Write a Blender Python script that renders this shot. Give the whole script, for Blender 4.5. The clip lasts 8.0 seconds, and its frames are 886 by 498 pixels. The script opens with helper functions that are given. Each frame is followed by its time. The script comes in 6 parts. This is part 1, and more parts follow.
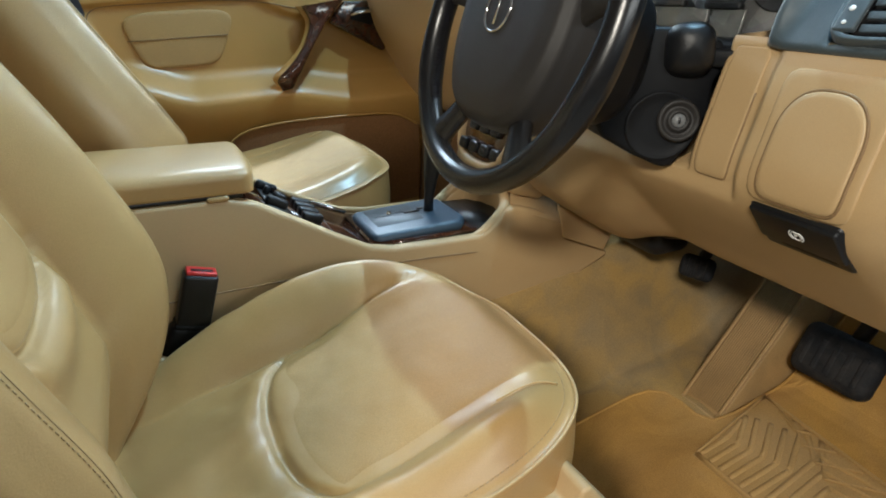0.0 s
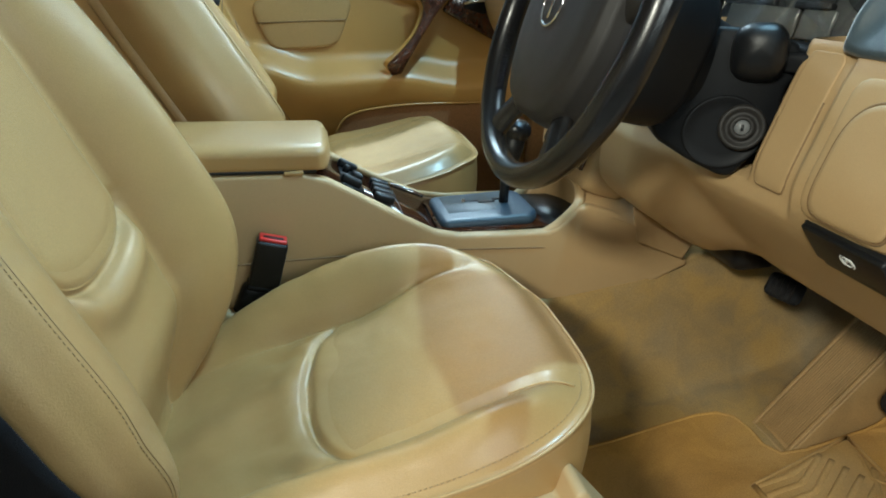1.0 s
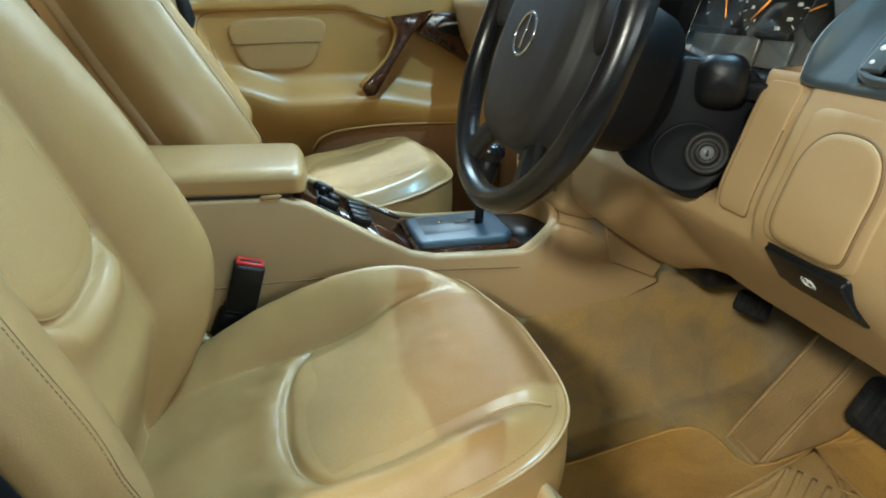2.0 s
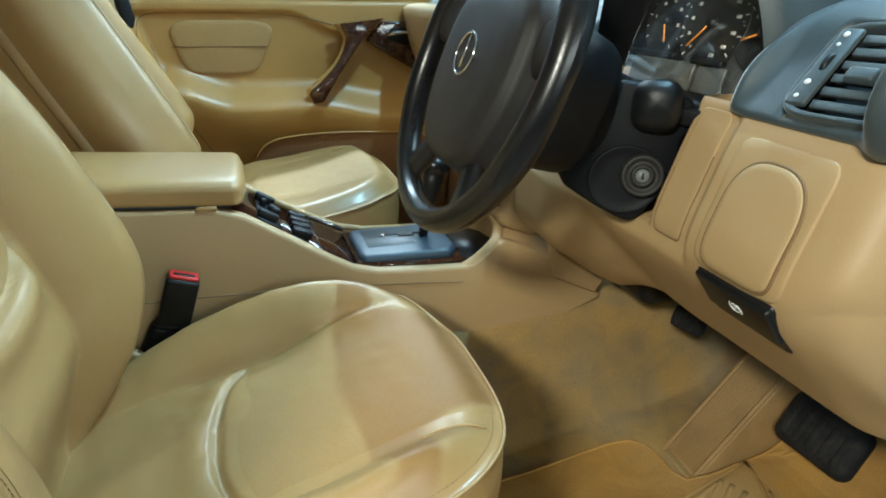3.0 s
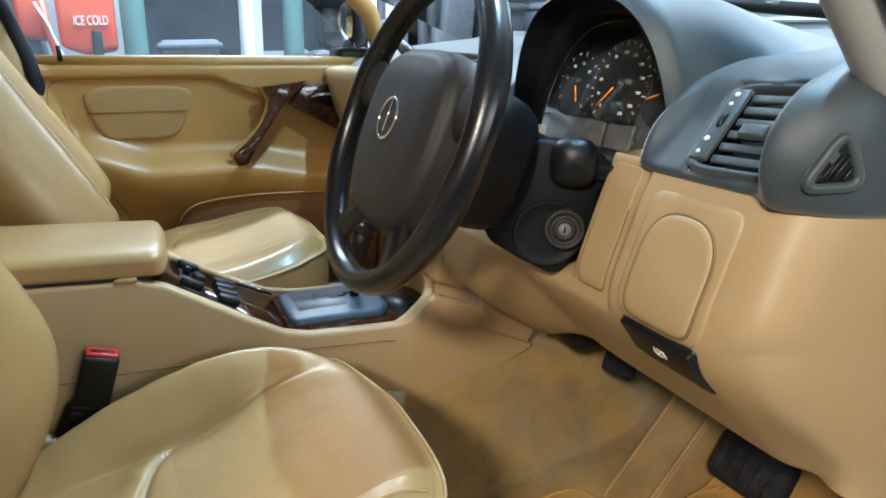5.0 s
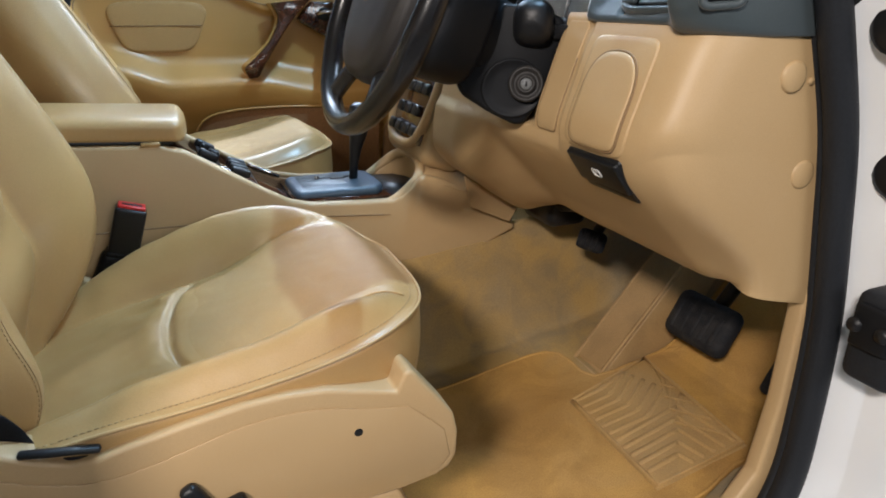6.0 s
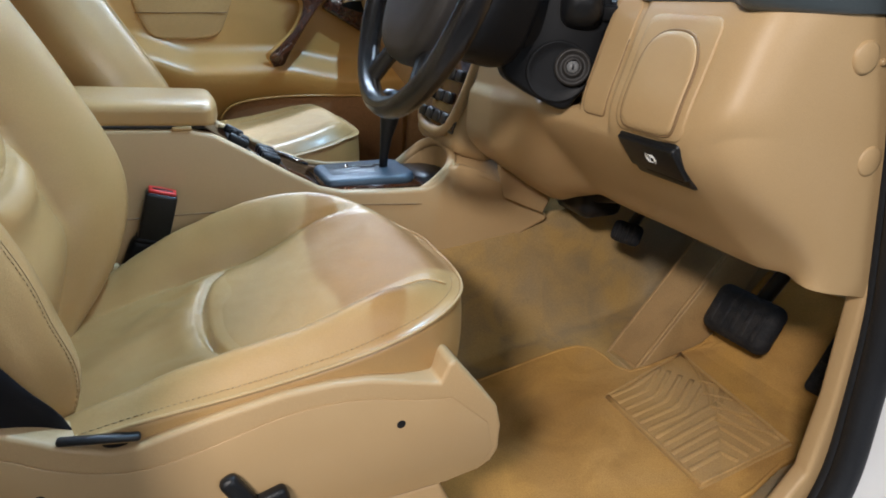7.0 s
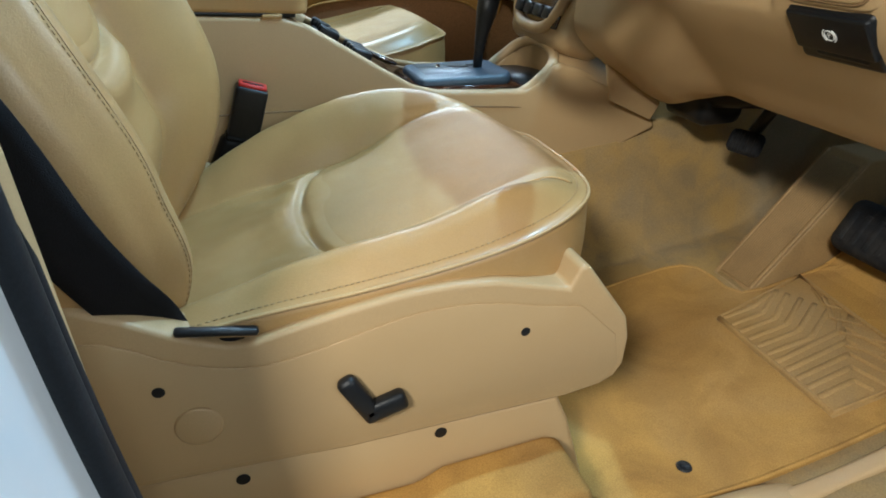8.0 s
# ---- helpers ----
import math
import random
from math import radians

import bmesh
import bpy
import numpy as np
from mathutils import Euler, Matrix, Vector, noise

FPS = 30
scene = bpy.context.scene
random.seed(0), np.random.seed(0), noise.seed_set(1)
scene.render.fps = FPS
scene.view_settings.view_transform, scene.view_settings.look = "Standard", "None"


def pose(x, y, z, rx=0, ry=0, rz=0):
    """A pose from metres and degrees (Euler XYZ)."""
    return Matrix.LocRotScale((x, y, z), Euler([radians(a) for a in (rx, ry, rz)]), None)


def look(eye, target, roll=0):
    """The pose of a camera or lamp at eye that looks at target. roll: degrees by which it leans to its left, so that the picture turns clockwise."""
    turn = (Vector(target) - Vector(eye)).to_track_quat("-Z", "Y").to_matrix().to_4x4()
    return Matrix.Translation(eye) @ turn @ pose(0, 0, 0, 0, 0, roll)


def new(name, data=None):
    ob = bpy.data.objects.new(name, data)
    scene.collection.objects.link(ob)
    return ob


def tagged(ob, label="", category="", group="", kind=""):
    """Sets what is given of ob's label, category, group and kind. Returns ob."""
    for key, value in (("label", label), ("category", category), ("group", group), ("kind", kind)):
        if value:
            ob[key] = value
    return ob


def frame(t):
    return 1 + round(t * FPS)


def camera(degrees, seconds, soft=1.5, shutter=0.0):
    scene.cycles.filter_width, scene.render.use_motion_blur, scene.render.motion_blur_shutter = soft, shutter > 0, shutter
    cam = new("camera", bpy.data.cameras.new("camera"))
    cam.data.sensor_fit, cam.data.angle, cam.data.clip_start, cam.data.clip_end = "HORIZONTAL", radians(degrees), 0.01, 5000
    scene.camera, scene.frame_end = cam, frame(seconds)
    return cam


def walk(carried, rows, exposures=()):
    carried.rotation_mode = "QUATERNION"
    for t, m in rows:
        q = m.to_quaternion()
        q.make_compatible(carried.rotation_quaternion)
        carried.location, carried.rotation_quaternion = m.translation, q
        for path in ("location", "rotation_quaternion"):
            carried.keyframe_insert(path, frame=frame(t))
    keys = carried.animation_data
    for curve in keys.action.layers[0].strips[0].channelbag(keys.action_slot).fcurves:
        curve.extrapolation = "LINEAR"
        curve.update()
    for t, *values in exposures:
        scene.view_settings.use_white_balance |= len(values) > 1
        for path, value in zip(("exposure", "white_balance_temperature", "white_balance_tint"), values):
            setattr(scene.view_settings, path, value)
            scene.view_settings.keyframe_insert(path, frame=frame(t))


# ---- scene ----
cam = camera(69.0, 8.0, soft=1.8)
PATH = [
    (0, (-0.248, -0.631, 0.76), (0.495, 1.048, -0.034), -2.4),
    (0.5, (-0.198, -0.659, 0.772), (0.312, 1.122, 0.019), -2.6),
    (1, (-0.153, -0.678, 0.761), (0.209, 1.114, -0.049), -1.6),
    (1.5, (-0.154, -0.682, 0.773), (0.25, 1.113, -0.013), -1.9),
    (1.7, (-0.157, -0.683, 0.776), (0.275, 1.114, 0.012), -1.8),
    (2.8, (-0.14, -0.69, 0.769), (0.341, 1.085, -0.017), 1.4),
    (3, (-0.134, -0.676, 0.787), (0.445, 1.083, 0.03), 1.1),
    (3.5, (-0.108, -0.668, 0.812), (0.574, 1.078, 0.114), 0.9),
    (4, (-0.094, -0.659, 0.832), (0.662, 1.08, 0.196), 0.7),
    (4.2, (-0.099, -0.658, 0.821), (0.658, 1.073, 0.166), 0.8),
    (5.3, (-0.137, -0.708, 0.769), (0.663, 1.027, 0.178), 0.3),
    (5.5, (-0.136, -0.76, 0.731), (0.641, 0.966, 0.085), 1.0),
    (6, (-0.154, -0.854, 0.695), (0.578, 0.864, -0.021), 0.2),
    (6.5, (-0.168, -0.841, 0.666), (0.539, 0.879, -0.069), -1.0),
    (7, (-0.184, -0.819, 0.675), (0.518, 0.907, -0.052), 0.5),
    (7.5, (-0.217, -0.818, 0.705), (0.471, 0.883, -0.091), 2.5),
    (8, (-0.242, -0.745, 0.613), (0.284, 0.948, -0.313), -0.2),
]
walk(cam, [(t, look(eye, target, roll)) for t, eye, target, roll in PATH],
     [(0, -0.24, 5550, 4.0), (1.0, -0.24, 5400, -5.0), (1.7, -0.21, 5350, -5.0), (3.0, -0.18, 5350, -6.0), (4.2, -0.14, 5300, -6.0), (5.3, -0.14, 5600, 11.0), (6.5, -0.14, 5450, 12.0), (7.5, -0.14, 5350, 8.0), (8.0, -0.14, 5250, 2.0)])

# ---- world, lights, exposure ----
scene.view_settings.exposure = 0.0
world = bpy.data.worlds.new("workshop_air")
scene.world = world
world.use_nodes = True
world.node_tree.nodes["Background"].inputs[0].default_value = (0.85, 0.9, 1.0, 1)
world.node_tree.nodes["Background"].inputs[1].default_value = 0.03


def lamp(name, eye, target, sx, sy, watts, colour):
    data = bpy.data.lights.new(name, "AREA")
    data.shape, data.size, data.size_y, data.energy, data.color = "RECTANGLE", sx, sy, watts, colour
    ob = new(name, data)
    ob.matrix_world = look(eye, target)
    return tagged(ob, "", "", "", "structure")


# unseen lamps set from the cast shadows: over the windscreen, behind the doorway
lamp("tube_light_front", (0.90, 0.08, 2.75), (0.1, 0.0, 0.3), 0.06, 0.04, 54, (0.56, 0.83, 1.0))
lamp("tube_light_rear", (-1.62, -2.12, 2.10), (0.2, 0.0, 0.1), 0.50, 0.28, 116, (1.0, 0.83, 0.64))
# added fill lights, not known fittings: by the door, far side, over the bonnet
lamp("fill_light_door", (0.75, -2.8, 1.5), (0.0, 0.0, 0.3), 1.4, 0.5, 27, (1.0, 0.92, 0.80))
lamp("fill_light_far", (0.3, 2.9, 3.0), (0.3, 4.2, 0.6), 2.4, 0.4, 430, (0.88, 0.95, 1.0))
lamp("fill_light_bonnet", (2.9, 0.4, 3.1), (3.1, 0.2, 0.3), 0.4, 2.4, 120, (0.86, 0.94, 1.0))

# added fill light that brightens the far front corner of the workshop
lamp("fill_light_corner", (4.6, 4.4, 3.2), (5.6, 5.6, 0.8), 1.6, 0.3, 1300, (0.86, 0.97, 1.0))


# ---- materials ----
def mat(name, colour, rough=0.5, metal=0.0, grain=0.0, grain_scale=300.0, bump=0.0, bump_scale=None, stain=0.0, stain_scale=6.0,
        stain_colour=None, coat=0.0, spec=0.5, stain2=None, crease=0.0, coat_rough=0.03):
    """A principled surface with colour variation at two scales and a fine relief."""
    m = bpy.data.materials.new(name)
    m.use_nodes = True
    nt = m.node_tree
    N, L = nt.nodes, nt.links
    b = N["Principled BSDF"]
    b.inputs["Roughness"].default_value = rough
    b.inputs["Metallic"].default_value = metal
    b.inputs["Coat Weight"].default_value = coat
    b.inputs["Coat Roughness"].default_value = coat_rough
    b.inputs["Specular IOR Level"].default_value = spec
    b.inputs["Base Color"].default_value = (*colour, 1)
    geo = N.new("ShaderNodeNewGeometry")

    def noise_tex(scale, detail=3.0):
        n = N.new("ShaderNodeTexNoise")
        n.inputs["Scale"].default_value = scale
        n.inputs["Detail"].default_value = detail
        L.new(geo.outputs["Position"], n.inputs["Vector"])
        return n

    last = None
    for amount, scale, tint in ([(stain, stain_scale, stain_colour or [c * 0.6 for c in colour])] if stain else []) + ([stain2] if stain2 else []):
        n = noise_tex(scale, 5.0)
        n.inputs["Distortion"].default_value = 0.8
        ramp = N.new("ShaderNodeMapRange")
        ramp.inputs["From Min"].default_value, ramp.inputs["From Max"].default_value = 0.42, 0.68
        L.new(n.outputs["Fac"], ramp.inputs["Value"])
        mul = N.new("ShaderNodeMath")
        mul.operation = "MULTIPLY"
        mul.inputs[1].default_value = amount
        L.new(ramp.outputs["Result"], mul.inputs[0])
        mix = N.new("ShaderNodeMix")
        mix.data_type = "RGBA"
        L.new(mul.outputs[0], mix.inputs["Factor"])
        if last:
            L.new(last, mix.inputs["A"])
        else:
            mix.inputs["A"].default_value = (*colour, 1)
        mix.inputs["B"].default_value = (*tint, 1)
        last = mix.outputs["Result"]
    if grain:
        n = noise_tex(grain_scale, 2.0)
        mix = N.new("ShaderNodeMix")
        mix.data_type, mix.blend_type = "RGBA", "MULTIPLY"
        mix.inputs["Factor"].default_value = grain
        if last:
            L.new(last, mix.inputs["A"])
        else:
            mix.inputs["A"].default_value = (*colour, 1)
        ramp = N.new("ShaderNodeValToRGB")
        ramp.color_ramp.elements[0].position, ramp.color_ramp.elements[1].position = 0.3, 0.7
        L.new(n.outputs["Fac"], ramp.inputs["Fac"])
        L.new(ramp.outputs["Color"], mix.inputs["B"])
        last = mix.outputs["Result"]
    if last:
        L.new(last, b.inputs["Base Color"])
    if bump:
        n = noise_tex(bump_scale or grain_scale, 3.0)
        bp = N.new("ShaderNodeBump")
        bp.inputs["Strength"].default_value = bump
        bp.inputs["Distance"].default_value = 0.002
        L.new(n.outputs["Fac"], bp.inputs["Height"])
        if crease:
            fold = N.new("ShaderNodeTexVoronoi")
            fold.feature = "DISTANCE_TO_EDGE"
            fold.inputs["Scale"].default_value = 70.0
            warp = noise_tex(38.0, 4.0)
            warp.inputs["Distortion"].default_value = 1.2
            L.new(warp.outputs["Color"], fold.inputs["Vector"])
            soft = noise_tex(17.0, 4.0)
            add = N.new("ShaderNodeMath")
            add.operation = "MULTIPLY_ADD"
            L.new(fold.outputs["Distance"], add.inputs[0])
            add.inputs[1].default_value = 0.25
            L.new(soft.outputs["Fac"], add.inputs[2])
            cb = N.new("ShaderNodeBump")
            cb.inputs["Strength"].default_value = crease
            cb.inputs["Distance"].default_value = 0.012
            L.new(add.outputs[0], cb.inputs["Height"])
            L.new(cb.outputs["Normal"], bp.inputs["Normal"])
        L.new(bp.outputs["Normal"], b.inputs["Normal"])
    return m


LEATHER = mat("beige_leather", (0.435, 0.278, 0.104), 0.38, grain=0.12, grain_scale=900, bump=0.12, bump_scale=500, stain=0.4, stain_scale=5,
              stain_colour=(0.37, 0.205, 0.075), crease=0.12, coat=0.36, coat_rough=0.24)
CENTRELEATHER = mat("centre_leather", (0.425, 0.268, 0.100), 0.52, grain=0.2, grain_scale=700, bump=0.18, bump_scale=700, stain=0.35, stain_scale=7,
                 stain_colour=(0.37, 0.218, 0.082), crease=0.1, spec=0.35)
PLASTIC = mat("beige_grained_plastic", (0.465, 0.322, 0.158), 0.46, grain=0.1, grain_scale=1200, bump=0.12, bump_scale=1200, stain=0.25, stain_scale=4,
              stain_colour=(0.42, 0.275, 0.122))
DOORSKIN = mat("beige_door_vinyl", (0.42, 0.235, 0.060), 0.40, grain=0.08, grain_scale=900, bump=0.1, bump_scale=900, stain=0.3, stain_scale=4,
               stain_colour=(0.34, 0.20, 0.052), coat=0.2, coat_rough=0.25)
CARPET = mat("worn_tan_carpet", (0.40, 0.26, 0.090), 0.95, grain=0.22, grain_scale=500, bump=0.5, bump_scale=800, stain=0.9, stain_scale=4.5,
             stain_colour=(0.25, 0.205, 0.135), spec=0.1, stain2=(0.55, 13, (0.20, 0.158, 0.098)))
MATCARPET = mat("golden_tan_mat_carpet", (0.50, 0.285, 0.072), 0.95, grain=0.25, grain_scale=600, bump=0.5, bump_scale=800, stain=0.6, stain_scale=6,
                stain_colour=(0.41, 0.25, 0.095), spec=0.1, stain2=(0.75, 9, (0.30, 0.165, 0.048)))
RUBBER = mat("tan_rubber", (0.385, 0.245, 0.098), 0.65, grain=0.2, grain_scale=400, bump=0.2, stain=0.4, stain_scale=14)
HEELRUBBER = mat("golden_heel_rubber", (0.40, 0.245, 0.080), 0.7, grain=0.2, grain_scale=400, bump=0.2, stain=0.5, stain_scale=12, stain_colour=(0.30, 0.19, 0.075))
BLACK = mat("black_plastic", (0.009, 0.0095, 0.011), 0.38, grain=0.2, grain_scale=900, bump=0.15, bump_scale=1200, spec=0.35)
MATTBLACK = mat("matt_black_plastic", (0.007, 0.0075, 0.009), 0.5, grain=0.2, grain_scale=900, bump=0.12, bump_scale=1200, spec=0.2)
WHEELSKIN = mat("worn_black_leather", (0.008, 0.008, 0.009), 0.27, grain=0.3, grain_scale=500, bump=0.07, bump_scale=600, stain=0.4, stain_scale=22,
                stain_colour=(0.02, 0.017, 0.015))
HUBSKIN = mat("charcoal_soft_plastic", (0.022, 0.020, 0.019), 0.5, grain=0.2, grain_scale=900, bump=0.2, bump_scale=1300, spec=0.35)
DASHTOP = mat("slate_soft_dash", (0.054, 0.070, 0.078), 0.40, grain=0.15, grain_scale=900, bump=0.25, bump_scale=1000, stain=0.2, stain_scale=5)
soft = DASHTOP.node_tree.nodes["Principled BSDF"].inputs
soft["Sheen Weight"].default_value, soft["Sheen Roughness"].default_value = 0.45, 0.35
GATE = mat("blue_grey_plastic", (0.036, 0.058, 0.085), 0.4, grain=0.1, grain_scale=900, bump=0.1)
PEDAL = mat("pedal_rubber", (0.013, 0.0135, 0.016), 0.75, spec=0.25, grain=0.3, grain_scale=300, bump=0.5, bump_scale=160, stain=0.5, stain_scale=40,
            stain_colour=(0.05, 0.045, 0.04))
SEALRUBBER = mat("seal_rubber", (0.014, 0.016, 0.020), 0.6, grain=0.2, grain_scale=300, bump=0.2, spec=0.3)
PAINT = mat("white_car_paint", (0.80, 0.82, 0.84), 0.18, coat=0.6, stain=0.12, stain_scale=3, stain_colour=(0.6, 0.62, 0.64))
CHROME = mat("chrome", (0.75, 0.75, 0.76), 0.12, 1.0, grain=0.1, grain_scale=80)
STEEL = mat("grey_steel", (0.32, 0.32, 0.33), 0.35, 1.0, grain=0.2, grain_scale=150)
WEBBING = mat("black_webbing", (0.009, 0.009, 0.011), 0.8, grain=0.3, grain_scale=900, bump=0.5, bump_scale=1200, spec=0.2)
RED = mat("red_button", (0.55, 0.03, 0.025), 0.35, grain=0.1)
WHITE = mat("white_marking", (0.8, 0.8, 0.78), 0.5)
ORANGE = mat("orange_needle", (0.85, 0.32, 0.03), 0.5)
DIALMARK = mat("dial_marking", (0.5, 0.5, 0.48), 0.5, grain=0.1, grain_scale=300)
DIAL = mat("dial_face", (0.008, 0.008, 0.008), 0.5, grain=0.1)
HEADLINER = mat("grey_headliner", (0.42, 0.41, 0.39), 0.9, grain=0.2, grain_scale=500, bump=0.4)
PILLAR = mat("pale_grey_pillar_trim", (0.50, 0.49, 0.46), 0.55, grain=0.12, grain_scale=700, bump=0.1)
THREAD = mat("seam_thread", (0.24, 0.15, 0.065), 0.7, grain=0.3, grain_scale=900)
STITCH = mat("tan_stitches", (0.36, 0.245, 0.115), 0.6, grain=0.2, grain_scale=900)
PIPING = mat("pale_piping", (0.47, 0.318, 0.140), 0.4, grain=0.15, grain_scale=600)
CONCRETE = mat("workshop_concrete", (0.22, 0.22, 0.21), 0.6, grain=0.3, grain_scale=60, bump=0.2, stain=0.6, stain_scale=1.5)
WALLPAINT = mat("workshop_wall", (0.45, 0.46, 0.46), 0.8, grain=0.2, grain_scale=30, stain=0.4, stain_scale=1.2)
DARKWALL = mat("dark_shelf_steel", (0.07, 0.078, 0.092), 0.5, grain=0.2, grain_scale=40, stain=0.4, stain_scale=5)
COOLER = mat("orange_red_plastic", (0.62, 0.075, 0.025), 0.4, grain=0.1, grain_scale=60, stain=0.3, stain_scale=9)
BOXGREY = mat("grey_crate", (0.12, 0.13, 0.15), 0.6, grain=0.2, grain_scale=50, stain=0.4, stain_scale=7)
PALE = mat("pale_panel", (0.6, 0.63, 0.66), 0.5, grain=0.1, grain_scale=40, stain=0.3, stain_scale=4)


def wood_mat():
    m = mat("burl_walnut", (0.09, 0.03, 0.014), 0.16, coat=0.8)
    nt = m.node_tree
    N, L = nt.nodes, nt.links
    geo = N.new("ShaderNodeNewGeometry")
    warp = N.new("ShaderNodeTexNoise")
    warp.inputs["Scale"].default_value, warp.inputs["Detail"].default_value = 30, 6
    warp.inputs["Distortion"].default_value = 2.5
    ramp = N.new("ShaderNodeValToRGB")
    e = ramp.color_ramp.elements
    e[0].position, e[0].color = 0.30, (0.020, 0.006, 0.0035, 1)
    e[1].position, e[1].color = 0.80, (0.085, 0.028, 0.012, 1)
    L.new(geo.outputs["Position"], warp.inputs["Vector"])
    L.new(warp.outputs["Fac"], ramp.inputs["Fac"])
    L.new(ramp.outputs["Color"], N["Principled BSDF"].inputs["Base Color"])
    return m


WOOD = wood_mat()


def glass_mat(name, tint):
    m = bpy.data.materials.new(name)
    m.use_nodes = True
    b = m.node_tree.nodes["Principled BSDF"]
    b.inputs["Base Color"].default_value = (*tint, 1)
    b.inputs["Roughness"].default_value = 0.02
    b.inputs["Transmission Weight"].default_value = 1.0
    b.inputs["IOR"].default_value = 1.02
    return m


GLASS = glass_mat("window_glass", (0.86, 0.93, 0.92))
# pale veil mixed into the pane stands in for reflected haze
HAZYGLASS = glass_mat("hazy_window_glass", (0.90, 0.95, 0.95))
nt = HAZYGLASS.node_tree
haze, veil = nt.nodes.new("ShaderNodeBsdfTranslucent"), nt.nodes.new("ShaderNodeMixShader")
haze.inputs["Color"].default_value = (0.62, 0.72, 0.80, 1)
haze_noise = nt.nodes.new("ShaderNodeTexNoise")
haze_noise.inputs["Scale"].default_value = 9.0
amount = nt.nodes.new("ShaderNodeMapRange")
amount.inputs["To Min"].default_value, amount.inputs["To Max"].default_value = 0.025, 0.085
nt.links.new(haze_noise.outputs["Fac"], amount.inputs["Value"])
nt.links.new(amount.outputs["Result"], veil.inputs["Fac"])
nt.links.new(nt.nodes["Principled BSDF"].outputs["BSDF"], veil.inputs[1])
nt.links.new(haze.outputs["BSDF"], veil.inputs[2])
nt.links.new(veil.outputs["Shader"], nt.nodes["Material Output"].inputs["Surface"])
LENS = glass_mat("cluster_lens", (0.92, 0.92, 0.9))
LENS.node_tree.nodes["Principled BSDF"].inputs["IOR"].default_value = 1.45


# ---- mesh tools ----
def sm(a, b, x):
    t = min(max((x - a) / (b - a), 0.0), 1.0)
    return t * t * (3 - 2 * t)


def spline(keys):
    """A smooth curve through keys, over 0..1 by chord length; a function to a Vector."""
    P = [Vector(k) for k in keys]
    d = [0.0]
    for a, b in zip(P, P[1:]):
        d.append(d[-1] + max((b - a).length, 1e-6))

    def at(t):
        s = min(max(t, 0.0), 1.0) * d[-1]
        i = max(j for j in range(len(P) - 1) if d[j] <= s + 1e-9)
        h = d[i + 1] - d[i]
        u = (s - d[i]) / h
        m0 = (P[i + 1] - P[i - 1]) / (d[i + 1] - d[i - 1]) if i else (P[1] - P[0]) / h
        m1 = (P[i + 2] - P[i]) / (d[i + 2] - d[i]) if i + 2 < len(P) else (P[i + 1] - P[i]) / h
        u2, u3 = u * u, u * u * u
        return (2 * u3 - 3 * u2 + 1) * P[i] + (u3 - 2 * u2 + u) * h * m0 + (3 * u2 - 2 * u3) * P[i + 1] + (u3 - u2) * h * m1

    return at


def surf(fn, nu, nv, wrap_u=False, flip=False):
    bm = bmesh.new()
    cols = nu if wrap_u else nu + 1
    V = [[bm.verts.new(fn(i / nu, j / nv)) for j in range(nv + 1)] for i in range(cols)]
    for i in range(nu):
        for j in range(nv):
            q = [V[i][j], V[(i + 1) % cols][j], V[(i + 1) % cols][j + 1], V[i][j + 1]]
            bm.faces.new(q[::-1] if flip else q)
    for f in bm.faces:
        f.smooth = True
    return bm


def prism(pts, d0, d1, plane="xz", bevel=0.0, seg=2, flat=False):
    """A polygon in a plane, given a thickness from d0 to d1 along the third axis, with rounded edges."""
    bm = bmesh.new()
    put = {"xz": lambda a, b, d: (a, d, b), "xy": lambda a, b, d: (a, b, d), "yz": lambda a, b, d: (d, a, b)}[plane]
    A = [bm.verts.new(put(a, b, d0)) for a, b in pts]
    B = [bm.verts.new(put(a, b, d1)) for a, b in pts]
    n = len(pts)
    bm.faces.new(A)
    bm.faces.new(B[::-1])
    for i in range(n):
        bm.faces.new((A[i], B[i], B[(i + 1) % n], A[(i + 1) % n]))
    bmesh.ops.recalc_face_normals(bm, faces=bm.faces)
    if bevel:
        bmesh.ops.bevel(bm, geom=list(bm.edges), offset=bevel, segments=seg, affect="EDGES", profile=0.5, clamp_overlap=True)
    for f in bm.faces:
        f.smooth = not flat
    return bm


def rbox(sx, sy, sz, bevel=0.004, seg=2, m=Matrix()):
    bm = bmesh.new()
    bmesh.ops.create_cube(bm, size=1.0, matrix=Matrix.Diagonal((sx, sy, sz, 1)))
    if bevel:
        bmesh.ops.bevel(bm, geom=list(bm.edges), offset=bevel, segments=seg, affect="EDGES", profile=0.5, clamp_overlap=True)
    bm.transform(m)
    for f in bm.faces:
        f.smooth = True
    return bm


